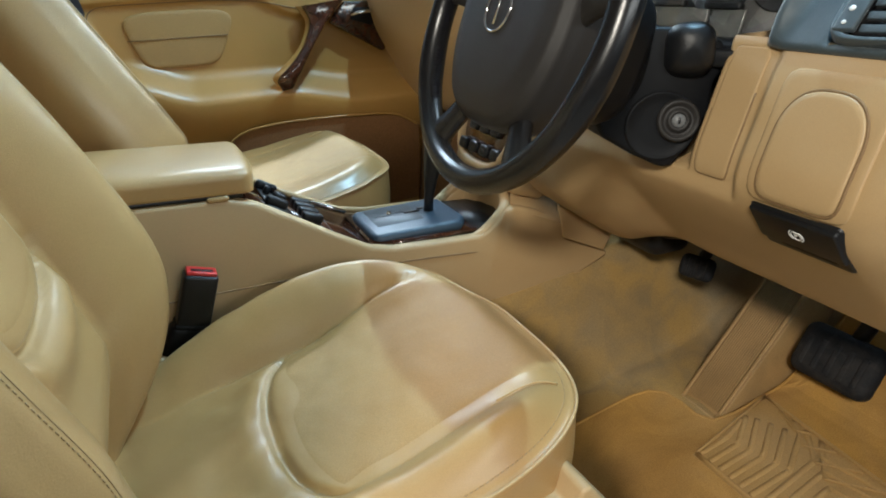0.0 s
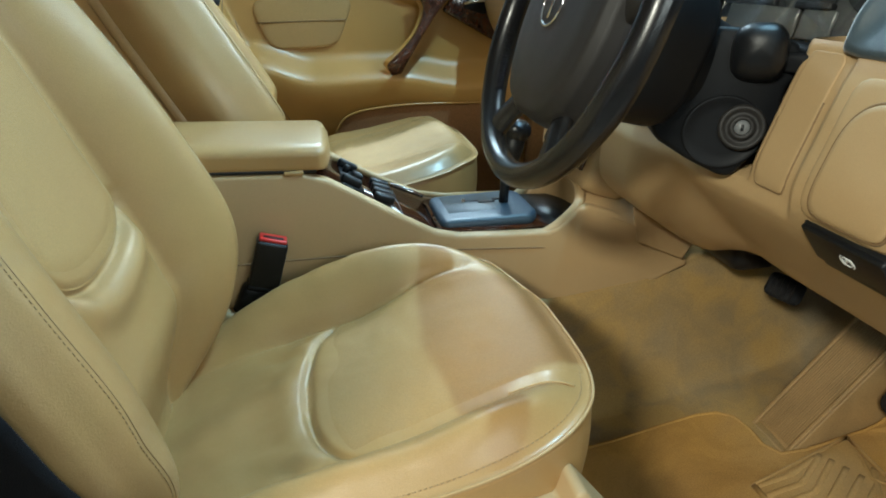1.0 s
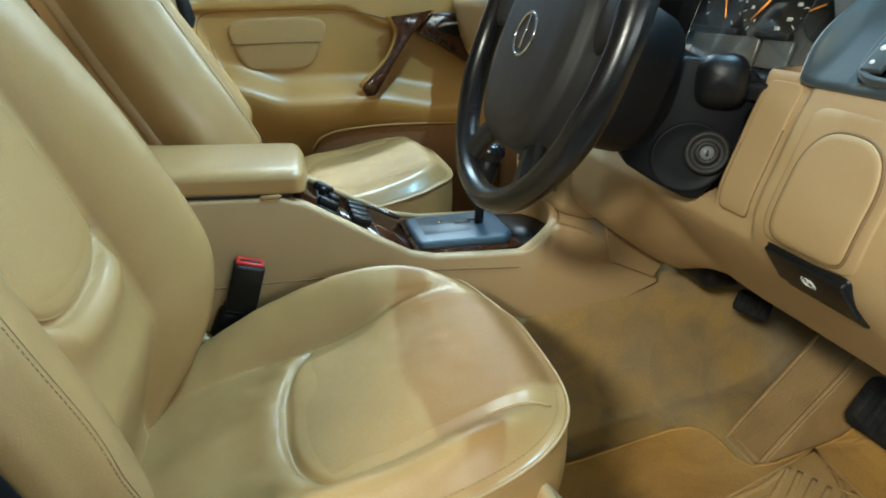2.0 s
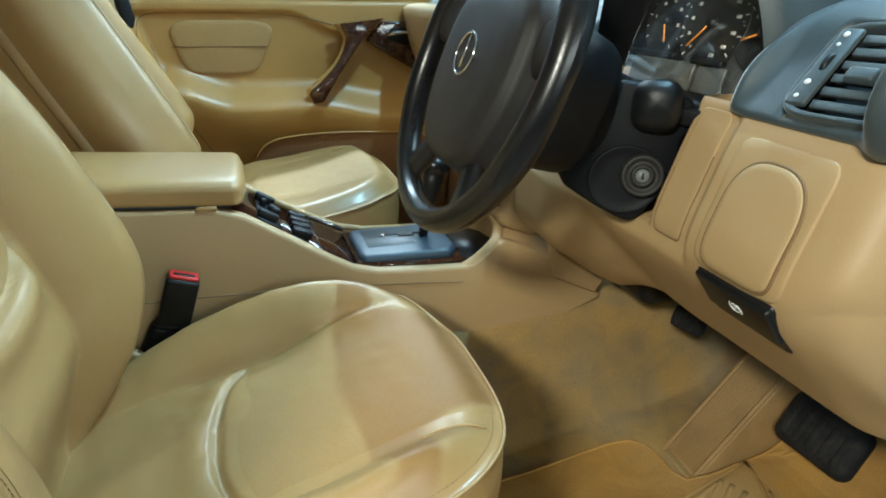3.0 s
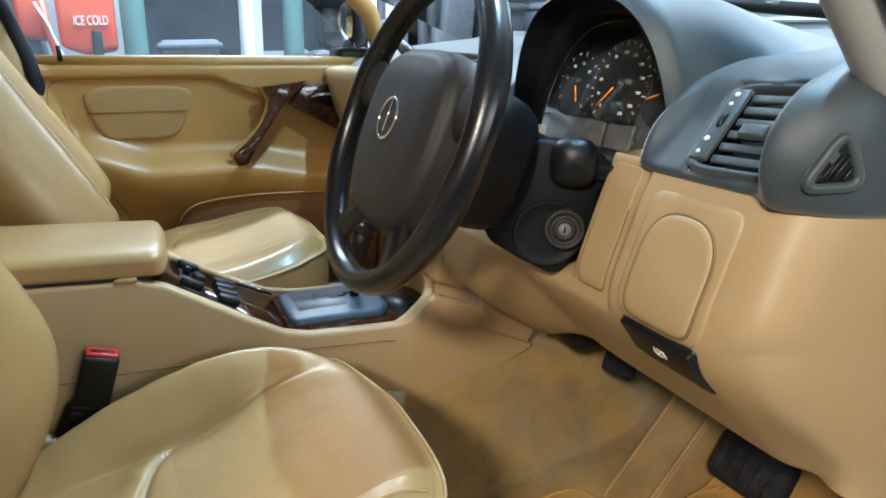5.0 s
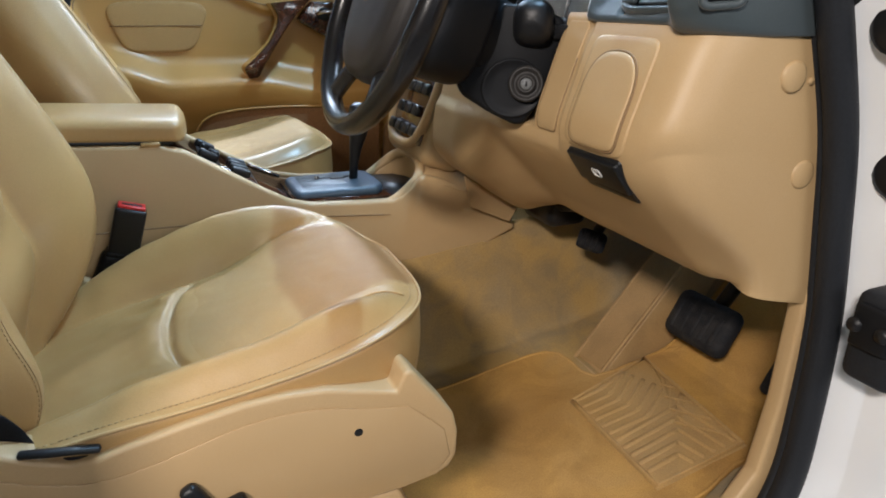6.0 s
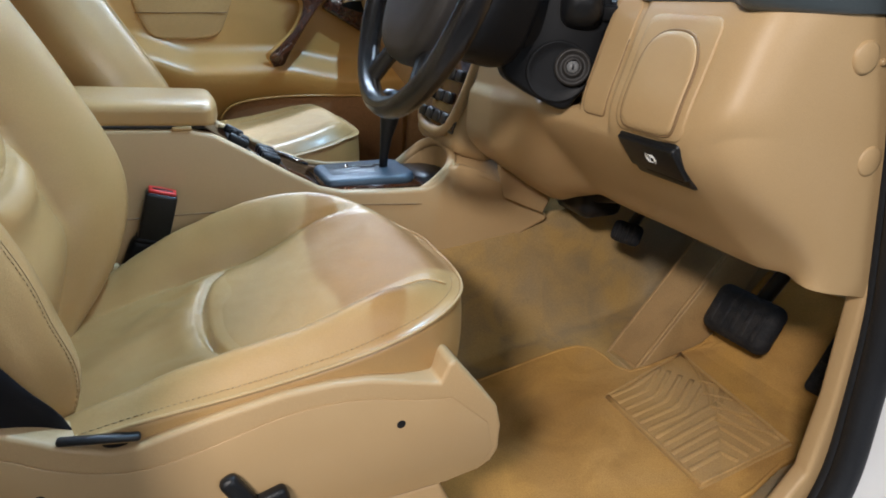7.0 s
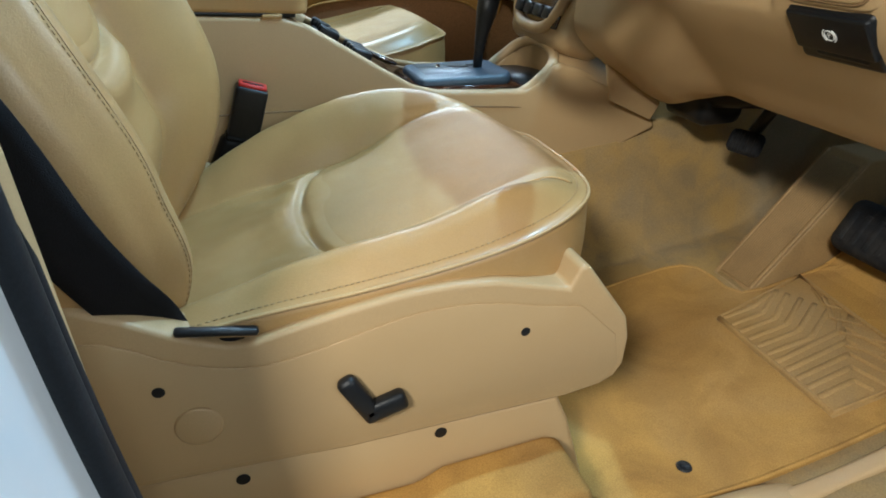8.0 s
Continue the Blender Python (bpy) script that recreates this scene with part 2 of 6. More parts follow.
def tube(points, r, seg=8, closed=False, flat=1.0, side=None):
    """A pipe along points; r may be a function of 0..1. flat: its height beside its width."""
    bm = bmesh.new()
    P = [Vector(p) for p in points]
    n = len(P)
    rings = []
    ref = Vector(side) if side else Vector((0.123, 0.97, 0.21))
    for i, p in enumerate(P):
        t = (P[(i + 1) % n] - P[i - 1]) if closed else (P[min(i + 1, n - 1)] - P[max(i - 1, 0)])
        t.normalize()
        a = ref - t * ref.dot(t)
        if a.length < 1e-3:
            a = t.orthogonal()
        a.normalize()
        if not side:
            ref = a
        b = t.cross(a)
        rr = r(i / (n - 1)) if callable(r) else r
        rings.append([bm.verts.new(p + rr * (math.cos(k) * a + flat * math.sin(k) * b)) for k in (2 * math.pi * j / seg for j in range(seg))])
    for i in range(n if closed else n - 1):
        A, B = rings[i], rings[(i + 1) % n]
        for j in range(seg):
            bm.faces.new((A[j], A[(j + 1) % seg], B[(j + 1) % seg], B[j]))
    if not closed:
        bm.faces.new(rings[0][::-1])
        bm.faces.new(rings[-1])
    bmesh.ops.recalc_face_normals(bm, faces=bm.faces)
    for f in bm.faces:
        f.smooth = True
    return bm


def lathe(profile, seg=24, m=Matrix()):
    """A turned shape about z from (radius, height) pairs."""
    bm = bmesh.new()
    rings = [[bm.verts.new((max(r, 1e-5) * math.cos(2 * math.pi * j / seg), max(r, 1e-5) * math.sin(2 * math.pi * j / seg), h)) for j in range(seg)] for r, h in profile]
    for A, B in zip(rings, rings[1:]):
        for j in range(seg):
            bm.faces.new((A[j], A[(j + 1) % seg], B[(j + 1) % seg], B[j]))
    bmesh.ops.remove_doubles(bm, verts=bm.verts, dist=2e-5)
    bmesh.ops.recalc_face_normals(bm, faces=bm.faces)
    bm.transform(m)
    for f in bm.faces:
        f.smooth = True
    return bm


def facing(place, normal, up=(0, 0, 1)):
    """A pose at place whose z points along normal and whose y is as near up as it can be."""
    z = Vector(normal).normalized()
    x = Vector(up).cross(z).normalized()
    y = z.cross(x)
    m = Matrix((x, y, z)).transposed().to_4x4()
    m.translation = place
    return m


def patch(S, outline, h=0.003, rim=0.9, nr=8, nt=48, sink=0.004, bow=0.0):
    """A raised lid on the surface S(a, b) -> (place, normal): outline(angle) gives (a, b) of its edge, centre at outline(None)."""
    c = outline(None)
    bm = bmesh.new()
    rings = []
    for i in range(nr + 3):
        rho = i / nr * rim if i < nr else (rim, (rim + 1) / 2, 1.0)[i - nr]
        off = h + bow * (1 - (rho / rim) ** 2) if i <= nr else (h * 0.75, -sink)[i - nr - 1]
        ring = []
        for k in range(nt):
            e = outline(2 * math.pi * k / nt)
            p, n = S(c[0] + (e[0] - c[0]) * max(rho, 1e-3), c[1] + (e[1] - c[1]) * max(rho, 1e-3))
            ring.append(bm.verts.new(p + n * off))
        rings.append(ring)
    for A, B in zip(rings, rings[1:]):
        for k in range(nt):
            bm.faces.new((A[k], A[(k + 1) % nt], B[(k + 1) % nt], B[k]))
    bm.faces.new(rings[0])
    bmesh.ops.recalc_face_normals(bm, faces=bm.faces)
    for f in bm.faces:
        f.smooth = True
    return bm


def squircle(ca, cb, ra, rb, power=4.0):
    def outline(t):
        if t is None:
            return ca, cb
        c, s = math.cos(t), math.sin(t)
        k = (abs(c) ** power + abs(s) ** power) ** (-1 / power)
        return ca + ra * c * k, cb + rb * s * k

    return outline


def part(name, bm, material, parent, label=""):
    me = bpy.data.meshes.new(name)
    bm.to_mesh(me)
    bm.free()
    me.materials.append(material)
    ob = new(name, me)
    if parent is not None:
        ob.parent = parent
        ob.matrix_parent_inverse = parent.matrix_world.inverted()
    if label:
        ob["label"] = label
    return ob


def thing(name, place, label, category, group="", kind=""):
    ob = new(name)
    ob.location = place
    ob.matrix_world = Matrix.Translation(place)
    ob.empty_display_size = 0.05
    return tagged(ob, label, category, group, kind)


def setting(name, bm, material, label, category="", kind="structure"):
    return tagged(part(name, bm, material, None), label, category, "", kind)


def lettering(name, text, size, m, material, parent, depth=0.0004, label=""):
    cu = bpy.data.curves.new(name, "FONT")
    cu.body, cu.size, cu.extrude, cu.align_x, cu.align_y = text, size, depth, "CENTER", "CENTER"
    tmp = new("tmp", cu)
    bpy.context.view_layer.update()
    me = bpy.data.meshes.new_from_object(tmp.evaluated_get(bpy.context.evaluated_depsgraph_get()))
    bpy.data.objects.remove(tmp)
    me.name = name
    me.transform(m)
    me.materials.clear()
    me.materials.append(material)
    ob = new(name, me)
    ob.parent = parent
    ob.matrix_parent_inverse = parent.matrix_world.inverted()
    if label:
        ob["label"] = label
    return ob

# ---- workshop round the car ----
GZ = -0.52
setting("ground", prism([(-6, -5), (7, -5), (7, 6.5), (-6, 6.5)], GZ - 0.1, GZ, "xy"), CONCRETE, "stained grey concrete workshop floor", "floor")
setting("ceiling", prism([(-6, -5), (7, -5), (7, 6.5), (-6, 6.5)], 3.3, 3.4, "xy"), WALLPAINT, "pale grey workshop ceiling", "ceiling")
setting("wall_far", prism([(-6, GZ), (7, GZ), (7, 3.3), (-6, 3.3)], 6.5, 6.6, "xz"), WALLPAINT, "grey painted workshop wall", "wall")
setting("wall_near", prism([(-6, GZ), (7, GZ), (7, 3.3), (-6, 3.3)], -5.1, -5, "xz"), WALLPAINT, "grey painted workshop wall", "wall")
setting("wall_front", prism([(-5, GZ), (6.5, GZ), (6.5, 3.3), (-5, 3.3)], 7, 7.1, "yz"), PALE, "pale workshop wall", "wall")
setting("wall_back", prism([(-5, GZ), (6.5, GZ), (6.5, 3.3), (-5, 3.3)], -6.1, -6, "yz"), WALLPAINT, "grey painted workshop wall", "wall")

# ---- car floor ----
def floor_z(x, y):
    z = 0.16 * (x - 0.25) * sm(0.15, 0.4, x) - 0.012
    z += 0.95 * max(x - 0.66, 0) * sm(0.64, 0.8, x)
    return z + 0.235 * sm(0.195, 0.272, y) * sm(0.56, 0.49, y)


def floor_point(u, v):
    x, y = -1.25 + 2.35 * u, -0.40 + 1.56 * v
    n = noise.noise((x * 9, y * 9, 0.0)) * 0.004 + noise.noise((x * 30, y * 30, 2.0)) * 0.0015
    return x, y, floor_z(x, y) + n


carpet = setting("floor_carpet", surf(floor_point, 200, 220), CARPET, "worn tan moulded carpet with grey-brown dirt in the footwell", "carpet")

# body shell: floor pan, sills, bulkhead, roof, rear closing
setting("body_floor", prism([(-1.5, -0.46), (1.5, -0.46), (1.5, 1.22), (-1.5, 1.22)], -0.14, -0.09, "xy"), PAINT, "white painted floor pan of the car", "car body")
setting("body_bulkhead", prism([(-0.40, -0.1), (1.16, -0.1), (1.16, 0.78), (-0.40, 0.78)], 1.02, 1.06, "yz"), BLACK, "black bulkhead behind the dashboard", "car body")
setting("body_rear", prism([(-0.40, -0.1), (1.16, -0.1), (1.16, 1.22), (-0.40, 1.22)], -1.32, -1.28, "yz"), PLASTIC, "beige trim closing the rear of the cabin", "car body")


def roof_point(u, v):
    x, y = -1.35 + 1.22 * u, -0.36 + 1.48 * v
    return x, y, 1.22 + 0.05 * math.sin(math.pi * v) - 0.04 * sm(0.6, 1.0, u)


roof = setting("ceiling_headliner", surf(roof_point, 52, 40), HEADLINER, "pale grey cloth headliner under the car roof", "headliner")
sol = roof.modifiers.new("thick", "SOLIDIFY")
sol.thickness, sol.offset = 0.05, 1.0

# white sill, hinge-pillar jamb and rear pillar of the open doorway
seal_keys = [(0.16, -0.375, 1.13), (0.37, -0.378, 0.93), (0.437, -0.38, 0.76), (0.477, -0.382, 0.66), (0.513, -0.384, 0.56), (0.536, -0.386, 0.45), (0.556, -0.388, 0.33),
             (0.560, -0.39, 0.20), (0.553, -0.392, 0.09), (0.515, -0.394, 0.015), (0.44, -0.396, -0.025), (0.1, -0.40, -0.03), (-0.22, -0.40, -0.03),
             (-0.312, -0.40, 0.03), (-0.338, -0.40, 0.14), (-0.360, -0.40, 0.32), (-0.374, -0.40, 0.55), (-0.39, -0.40, 0.80), (-0.395, -0.385, 1.02), (-0.35, -0.375, 1.15), (-0.1, -0.37, 1.19)]
seal_at = spline(seal_keys)
seal = thing("door_seal", (0.1, -0.4, -0.03), "black rubber door seal round the open driver's doorway", "door seal")
part("seal_bulb", tube([seal_at(i / 160) for i in range(161)], lambda t: 0.017 - 0.0075 * sm(0.55, 0.66, t), 12, side=(0, 1, 0)), SEALRUBBER, seal)
part("seal_lip", tube([seal_at(i / 160) + Vector((0, 0.02, 0)) for i in range(161)], lambda t: 0.009 - 0.003 * sm(0.55, 0.66, t), 8, side=(0, 1, 0)), SEALRUBBER, seal)


def jamb_front(u, v):
    p = seal_at(0.03 + 0.42 * u)
    w = [(-0.01, 0.0), (0.012, -0.012), (0.022, -0.05), (0.03, -0.11), (0.05, -0.125), (0.35, -0.14), (0.75, -0.13)]
    k = v * (len(w) - 1)
    i = min(int(k), len(w) - 2)
    f = k - i
    f = f * f * (3 - 2 * f)
    return p.x + w[i][0] * (1 - f) + w[i + 1][0] * f, p.y + w[i][1] * (1 - f) + w[i + 1][1] * f, p.z


body = thing("body_side", (0.3, -0.45, -0.1), "white painted body round the open doorway, with black plugs", "car body", kind="structure")
part("jamb_front", surf(jamb_front, 60, 48), PAINT, body)


def sill_point(u, v):
    x = -0.9 + 1.55 * u
    w = spline([(-0.372, -0.052), (-0.40, -0.045), (-0.44, -0.055), (-0.475, -0.075), (-0.50, -0.13), (-0.51, -0.25)])
    p = w(v)
    return x, p[0], p[1]


part("sill_outer", surf(sill_point, 40, 24), PAINT, body)


def jamb_rear(u, v):
    p = seal_at(0.62 + 0.28 * u)
    w = spline([(0.008, 0.0), (-0.012, -0.012), (-0.022, -0.05), (-0.035, -0.085), (-0.09, -0.10), (-0.45, -0.11)])(v)
    flare = 0.05 * (1 - sm(0.05, 0.40, p.z)) * sm(0.2, 0.8, v)
    return p.x + w[0], p.y + w[1] - flare, p.z


part("jamb_rear", surf(jamb_rear, 50, 40), PAINT, body)
for z, r in ((0.678, 0.031), (0.530, 0.031)):
    p = min((seal_at(i / 400) for i in range(170)), key=lambda q: abs(q.z - z))
    part("plug", lathe([(0, 0.006), (r * 0.8, 0.006), (r, 0.002), (r, -0.004)], 24, facing((p.x + 0.0235, p.y - 0.055, z), (-1, -0.12, 0))), BLACK, body, "round black rubber plug")
check = thing("door_check", (0.56, -0.45, 0.38), "grey door check strap on the hinge pillar", "door hinge")
part("bracket", rbox(0.05, 0.06, 0.11, 0.012, 3, pose(0.552, -0.462, 0.345)), SEALRUBBER, check)
part("recess", rbox(0.012, 0.044, 0.052, 0.004, 2, pose(0.5235, -0.462, 0.362)), MATTBLACK, check)
for dz in (-0.015, 0.017):
    part("bolt", lathe([(0, 0.004), (0.007, 0.004), (0.009, 0.0)], 12, facing((0.517, -0.462 + dz, 0.362), (-1, 0, 0))), BLACK, check)

# inner trims of the doorway
part_keys = [(0.60, 0.40), (0.543, 0.37), (0.540, 0.2), (0.525, 0.09), (0.48, 0.035), (0.38, 0.012), (0.30, 0.0), (0.30, -0.08), (0.9, -0.08), (0.9, 0.40)]
kick = thing("kick_trim", (0.55, -0.35, 0.0), "beige plastic kick trim below the dashboard end", "trim", kind="structure")
part("panel", prism(part_keys, -0.365, -0.340, "xz", 0.006, 3), PLASTIC, kick)
sill = thing("sill_trim", (0.0, -0.36, 0.0), "beige plastic sill trim along the doorway", "trim", kind="structure")


def silltrim(u, v):
    x = -0.42 + 0.90 * u
    lift = -0.03 * sm(0.25, 0.45, x)
    w = spline([(-0.318, -0.03), (-0.325, 0.0), (-0.34, 0.008), (-0.365, 0.005), (-0.38, -0.01), (-0.384, -0.05)])(v)
    return x, w[0], w[1] + lift


part("panel", surf(silltrim, 40, 16), PLASTIC, sill)
bpost = thing("rear_pillar_trim", (-0.40, -0.37, 0.0), "beige plastic trim of the pillar behind the driver's seat", "trim", kind="structure")


def bposttrim(u, v):
    z = -0.05 + 1.2 * u
    w = spline([(-0.352, -0.392), (-0.343, -0.386), (-0.348, -0.374), (-0.44, -0.365), (-0.70, -0.362)])(v)
    return w[0] - 0.04 * u + 0.02 * sm(0.2, 0.0, u), w[1], z


part("panel", surf(bposttrim, 30, 20), PLASTIC, bpost)

# ---- passenger side wall behind the door, pillars, glass ----
far = thing("rear_door_trim", (-0.8, 1.14, 0.3), "beige rear door trim with a dark wood and chrome latch", "door trim", kind="structure")
part("panel", prism([(-1.28, 0.0), (-0.46, 0.0), (-0.46, 0.75), (-1.28, 0.77)], 1.12, 1.16, "xz", 0.01), DOORSKIN, far)
part("latch_plate", prism([(-0.82, 0.63), (-0.62, 0.64), (-0.64, 0.73), (-0.80, 0.74)], 1.10, 1.12, "xz", 0.008, 3), WOOD, far, "dark walnut latch plate")
part("latch", tube([(-0.79, 1.095, 0.69), (-0.73, 1.085, 0.70), (-0.66, 1.09, 0.695)], 0.009, 8), CHROME, far, "chrome latch")
post = thing("far_pillar", (-0.42, 1.13, 0.6), "dark rubber edge and beige trim of the far door pillar", "pillar", kind="structure")
part("seal", tube([(-0.43, 1.135, 0.2), (-0.41, 1.135, 0.56), (-0.365, 1.130, 0.66), (-0.352, 1.125, 0.70), (-0.362, 1.125, 0.758), (-0.387, 1.122, 0.845), (-0.47, 1.10, 1.12)], 0.016, 10), SEALRUBBER, post)
part("trim", prism([(-0.47, 0.0), (-0.372, 0.0), (-0.372, 0.60), (-0.375, 0.76), (-0.49, 1.16), (-0.56, 1.16)], 1.10, 1.17, "xz", 0.012, 2), PLASTIC, post)
apost = thing("near_pillar", (0.4, -0.37, 0.78), "pale grey windscreen pillar trim", "pillar", kind="structure")
part("trim", tube([(0.46, -0.348, 0.715), (0.390, -0.348, 0.782), (0.352, -0.348, 0.820), (0.315, -0.348, 0.857), (0.15, -0.345, 1.01), (-0.10, -0.335, 1.19)], 0.023, 16, flat=0.8), PILLAR, apost)
part("outer", tube([(0.50, -0.388, 0.70), (0.385, -0.388, 0.80), (0.330, -0.388, 0.855), (0.17, -0.388, 1.01), (-0.08, -0.38, 1.21)], 0.022, 12), BLACK, apost)
fpost = thing("far_windscreen_pillar", (0.45, 1.12, 0.78), "beige windscreen pillar trim on the far side", "pillar", kind="structure")
part("trim", tube([(0.55, 1.14, 0.70), (0.495, 1.135, 0.79), (0.465, 1.13, 0.88), (0.32, 1.12, 1.02), (-0.10, 1.10, 1.19)], 0.038, 16, flat=0.7), DOORSKIN, fpost)
screen = thing("windscreen", (0.7, 0.38, 0.8), "clear curved windscreen", "windscreen", kind="structure")


def screen_point(u, v):
    y = -0.42 + 1.60 * u
    c = 4 * u * (1 - u)
    return 0.80 + 0.18 * c - (0.92 + 0.16 * c) * v, y, 0.80 + 0.38 * v


pane = part("pane", surf(screen_point, 24, 12), GLASS, screen)
pane.visible_shadow = False
side_glass = thing("window_passenger", (0, 1.19, 0.76), "clear side window of the passenger door", "window", kind="structure")
pane = part("pane", prism([(-0.37, 0.74), (0.50, 0.74), (-0.02, 1.19), (-0.42, 1.19)], 1.185, 1.189, "xz"), HAZYGLASS, side_glass)
pane.visible_shadow = False

# ---- dashboard: one plan line, two sheets ----
plan = spline([(0.060, 0.265), (0.035, 0.18), (0.012, 0.09), (0.0, -0.01), (0.0, -0.12), (0.0, -0.20), (0.0, -0.265), (0.004, -0.305), (0.018, -0.335), (0.045, -0.351), (0.09, -0.358), (0.16, -0.361), (0.26, -0.363)])
face_prof = spline([(0.350, 0.683), (0.340, 0.672), (0.328, 0.648), (0.311, 0.60), (0.297, 0.556), (0.298, 0.532), (0.313, 0.503), (0.348, 0.465), (0.40, 0.415), (0.448, 0.370), (0.475, 0.368)])


tunnel_prof = spline([(0.356, 0.683), (0.342, 0.662), (0.328, 0.62), (0.314, 0.575), (0.303, 0.53), (0.296, 0.48), (0.298, 0.440), (0.325, 0.408), (0.375, 0.378), (0.425, 0.350), (0.455, 0.335)])


def lower_dash(u, v):
    """u along the fascia from the tunnel to the seal, v from its top edge down."""
    q, f = plan(u), face_prof(v)
    t = sm(0.03, 0.17, q[1])
    f = f * (1 - t) + tunnel_prof(v) * t
    w = sm(0.0, 1.0, (-0.285 - q[1]) / 0.066)
    low = 0.366 - 0.020 * q[0] / 0.24
    top = face_prof(min(v, 0.42))
    side = (top[0] + (0.150 - 0.62 * q[0]) * sm(0.42, 1.0, v) ** 1.2, 0.683 - (0.683 - low) * v)
    x = f[0] * (1 - w) + side[0] * w + q[0] * (1 - 0.9 * t)
    z = f[1] * (1 - w) + side[1] * w - 0.018 * sm(0.12, 0.21, q[1]) * sm(0.6, 1.0, v)
    # the well round the steering column
    x += 0.008 * sm(-0.168, -0.156, q[1]) * sm(0.0, 0.06, v) * sm(0.515, 0.54, z)
    edge = 0.540 + (0.28 if q[1] > 0.02 else 0.04) * abs(q[1] - 0.02)
    x += 0.075 * sm(-0.094, -0.088, q[1]) * sm(0.172, 0.162, q[1]) * sm(edge - 0.006, edge + 0.006, z)
    return Vector((x, q[1], z))


def on_dash(u, v):
    e = 1e-3
    p = lower_dash(u, v)
    n = (lower_dash(u + e, v) - lower_dash(u - e, v)).cross(lower_dash(u, v + e) - lower_dash(u, v - e)).normalized()
    if n.x > 0.2 or (abs(n.x) < 0.35 and n.y > 0.3):
        n = -n
    return p, n


def dash_uv(y, z, side_x=None):
    """Where on the lower dash a place lies."""
    best = min(((i / 200, j / 100) for i in range(201) for j in range(101)),
               key=lambda k: (lambda p: (p.y - y) ** 2 + (p.z - z) ** 2 + ((p.x - side_x) ** 2 if side_x else 0))(lower_dash(*k)))
    return best


dash = thing("dashboard", (0.5, 0.1, 0.5), "two-tone dashboard, slate above and beige below, with instrument hood and vents", "dashboard")
part("lower_panel", surf(lambda u, v: lower_dash(u, v), 300, 130), PLASTIC, dash, "beige grained plastic lower panel")

# lid of the coin box with its raised surround, sub-panel beside the column, blanking caps
u0, _ = dash_uv(-0.185, 0.59)
u1, _ = dash_uv(-0.288, 0.59)
_, vt = dash_uv(-0.232, 0.655)
_, vb = dash_uv(-0.232, 0.535)
hu, hv = abs(u1 - u0) / 2, abs(vb - vt) / 2


def tombstone(ca, cb, ra, rb):
    def outline(t):
        if t is None:
            return ca, cb
        c, s = math.cos(t), math.sin(t)
        pw = 2.6 if s < 0 else 7.0
        k = (abs(c) ** pw + abs(s) ** pw) ** (-1 / pw)
        return ca + ra * c * k, cb + rb * s * k

    return outline


part("lid_surround", patch(on_dash, squircle((u0 + u1) / 2, (vt + vb) / 2 - 0.004, hu * 1.12, hv * 1.06, 9), 0.0022, 0.955, 10, 72), PLASTIC, dash)
lid = part("coin_box_lid", patch(lambda a, b: (on_dash(a, b)[0] + on_dash(a, b)[1] * 0.002, on_dash(a, b)[1]), tombstone((u0 + u1) / 2, (vt + vb) / 2 + 0.012, hu * 0.88, hv * 0.86), 0.0035, 0.955, 10, 72, 0.003), PLASTIC, dash)
_lid_line = tombstone((u0 + u1) / 2, (vt + vb) / 2 + 0.012, hu * 0.885, hv * 0.865)
part("lid_gap", tube([on_dash(*_lid_line(2 * math.pi * k / 90))[0] + on_dash(*_lid_line(2 * math.pi * k / 90))[1] * 0.0027 for k in range(90)], 0.0017, 6, closed=True), THREAD, dash)
ua, _ = dash_uv(-0.100, 0.6)
ub, _ = dash_uv(-0.150, 0.6)
_, v1 = dash_uv(-0.12, 0.675)
_, v2 = dash_uv(-0.12, 0.54)
part("column_side_panel", patch(on_dash, squircle((ua + ub) / 2, (v1 + v2) / 2, abs(ub - ua) / 2, abs(v2 - v1) / 2, 10), 0.0012, 0.97, 8, 60), PLASTIC, dash)
panel_line = squircle((ua + ub) / 2, (v1 + v2) / 2, abs(ub - ua) / 2, abs(v2 - v1) / 2, 10)
part("panel_gap", tube([on_dash(*panel_line(2 * math.pi * (k / 60 - 0.05)))[0] for k in range(34)], 0.0012, 6), THREAD, dash)
for x, z, r in ((0.452, 0.623, 0.017), (0.494, 0.515, 0.017), (0.478, 0.618, 0.004)):
    part("blanking_cap", lathe([(0, 0.0035), (r * 0.8, 0.0035), (r * 0.97, 0.002), (r, -0.006)], 28, facing((x, -0.3605, z), (-0.06, -1, 0.0))), PLASTIC, dash)

# parking-brake release under the lid
release = thing("brake_release", (0.31, -0.235, 0.50), "black parking brake release handle with a white symbol", "brake release")
cen = Vector((0.3165, -0.238, 0.5035))
mrel = facing(cen, (-0.80, 0.01, -0.60), (0, 0, 1))
part("recess", rbox(0.104, 0.066, 0.024, 0.006, 2, mrel @ pose(0, 0, -0.009)), BLACK, release)
part("handle", rbox(0.098, 0.046, 0.012, 0.003, 3, mrel @ pose(0, 0.008, 0.001)), BLACK, release)
part("grip_underside", rbox(0.066, 0.007, 0.010, 0.003, 2, mrel @ pose(0.004, -0.021, -0.001)), BLACK, release)
msym = mrel @ pose(0.002, 0.009, 0.0072) @ Matrix.Diagonal((0.74, 0.74, 1, 1))
lettering("symbol", "P", 0.011, msym, WHITE, release, label="white letter P in a ring")
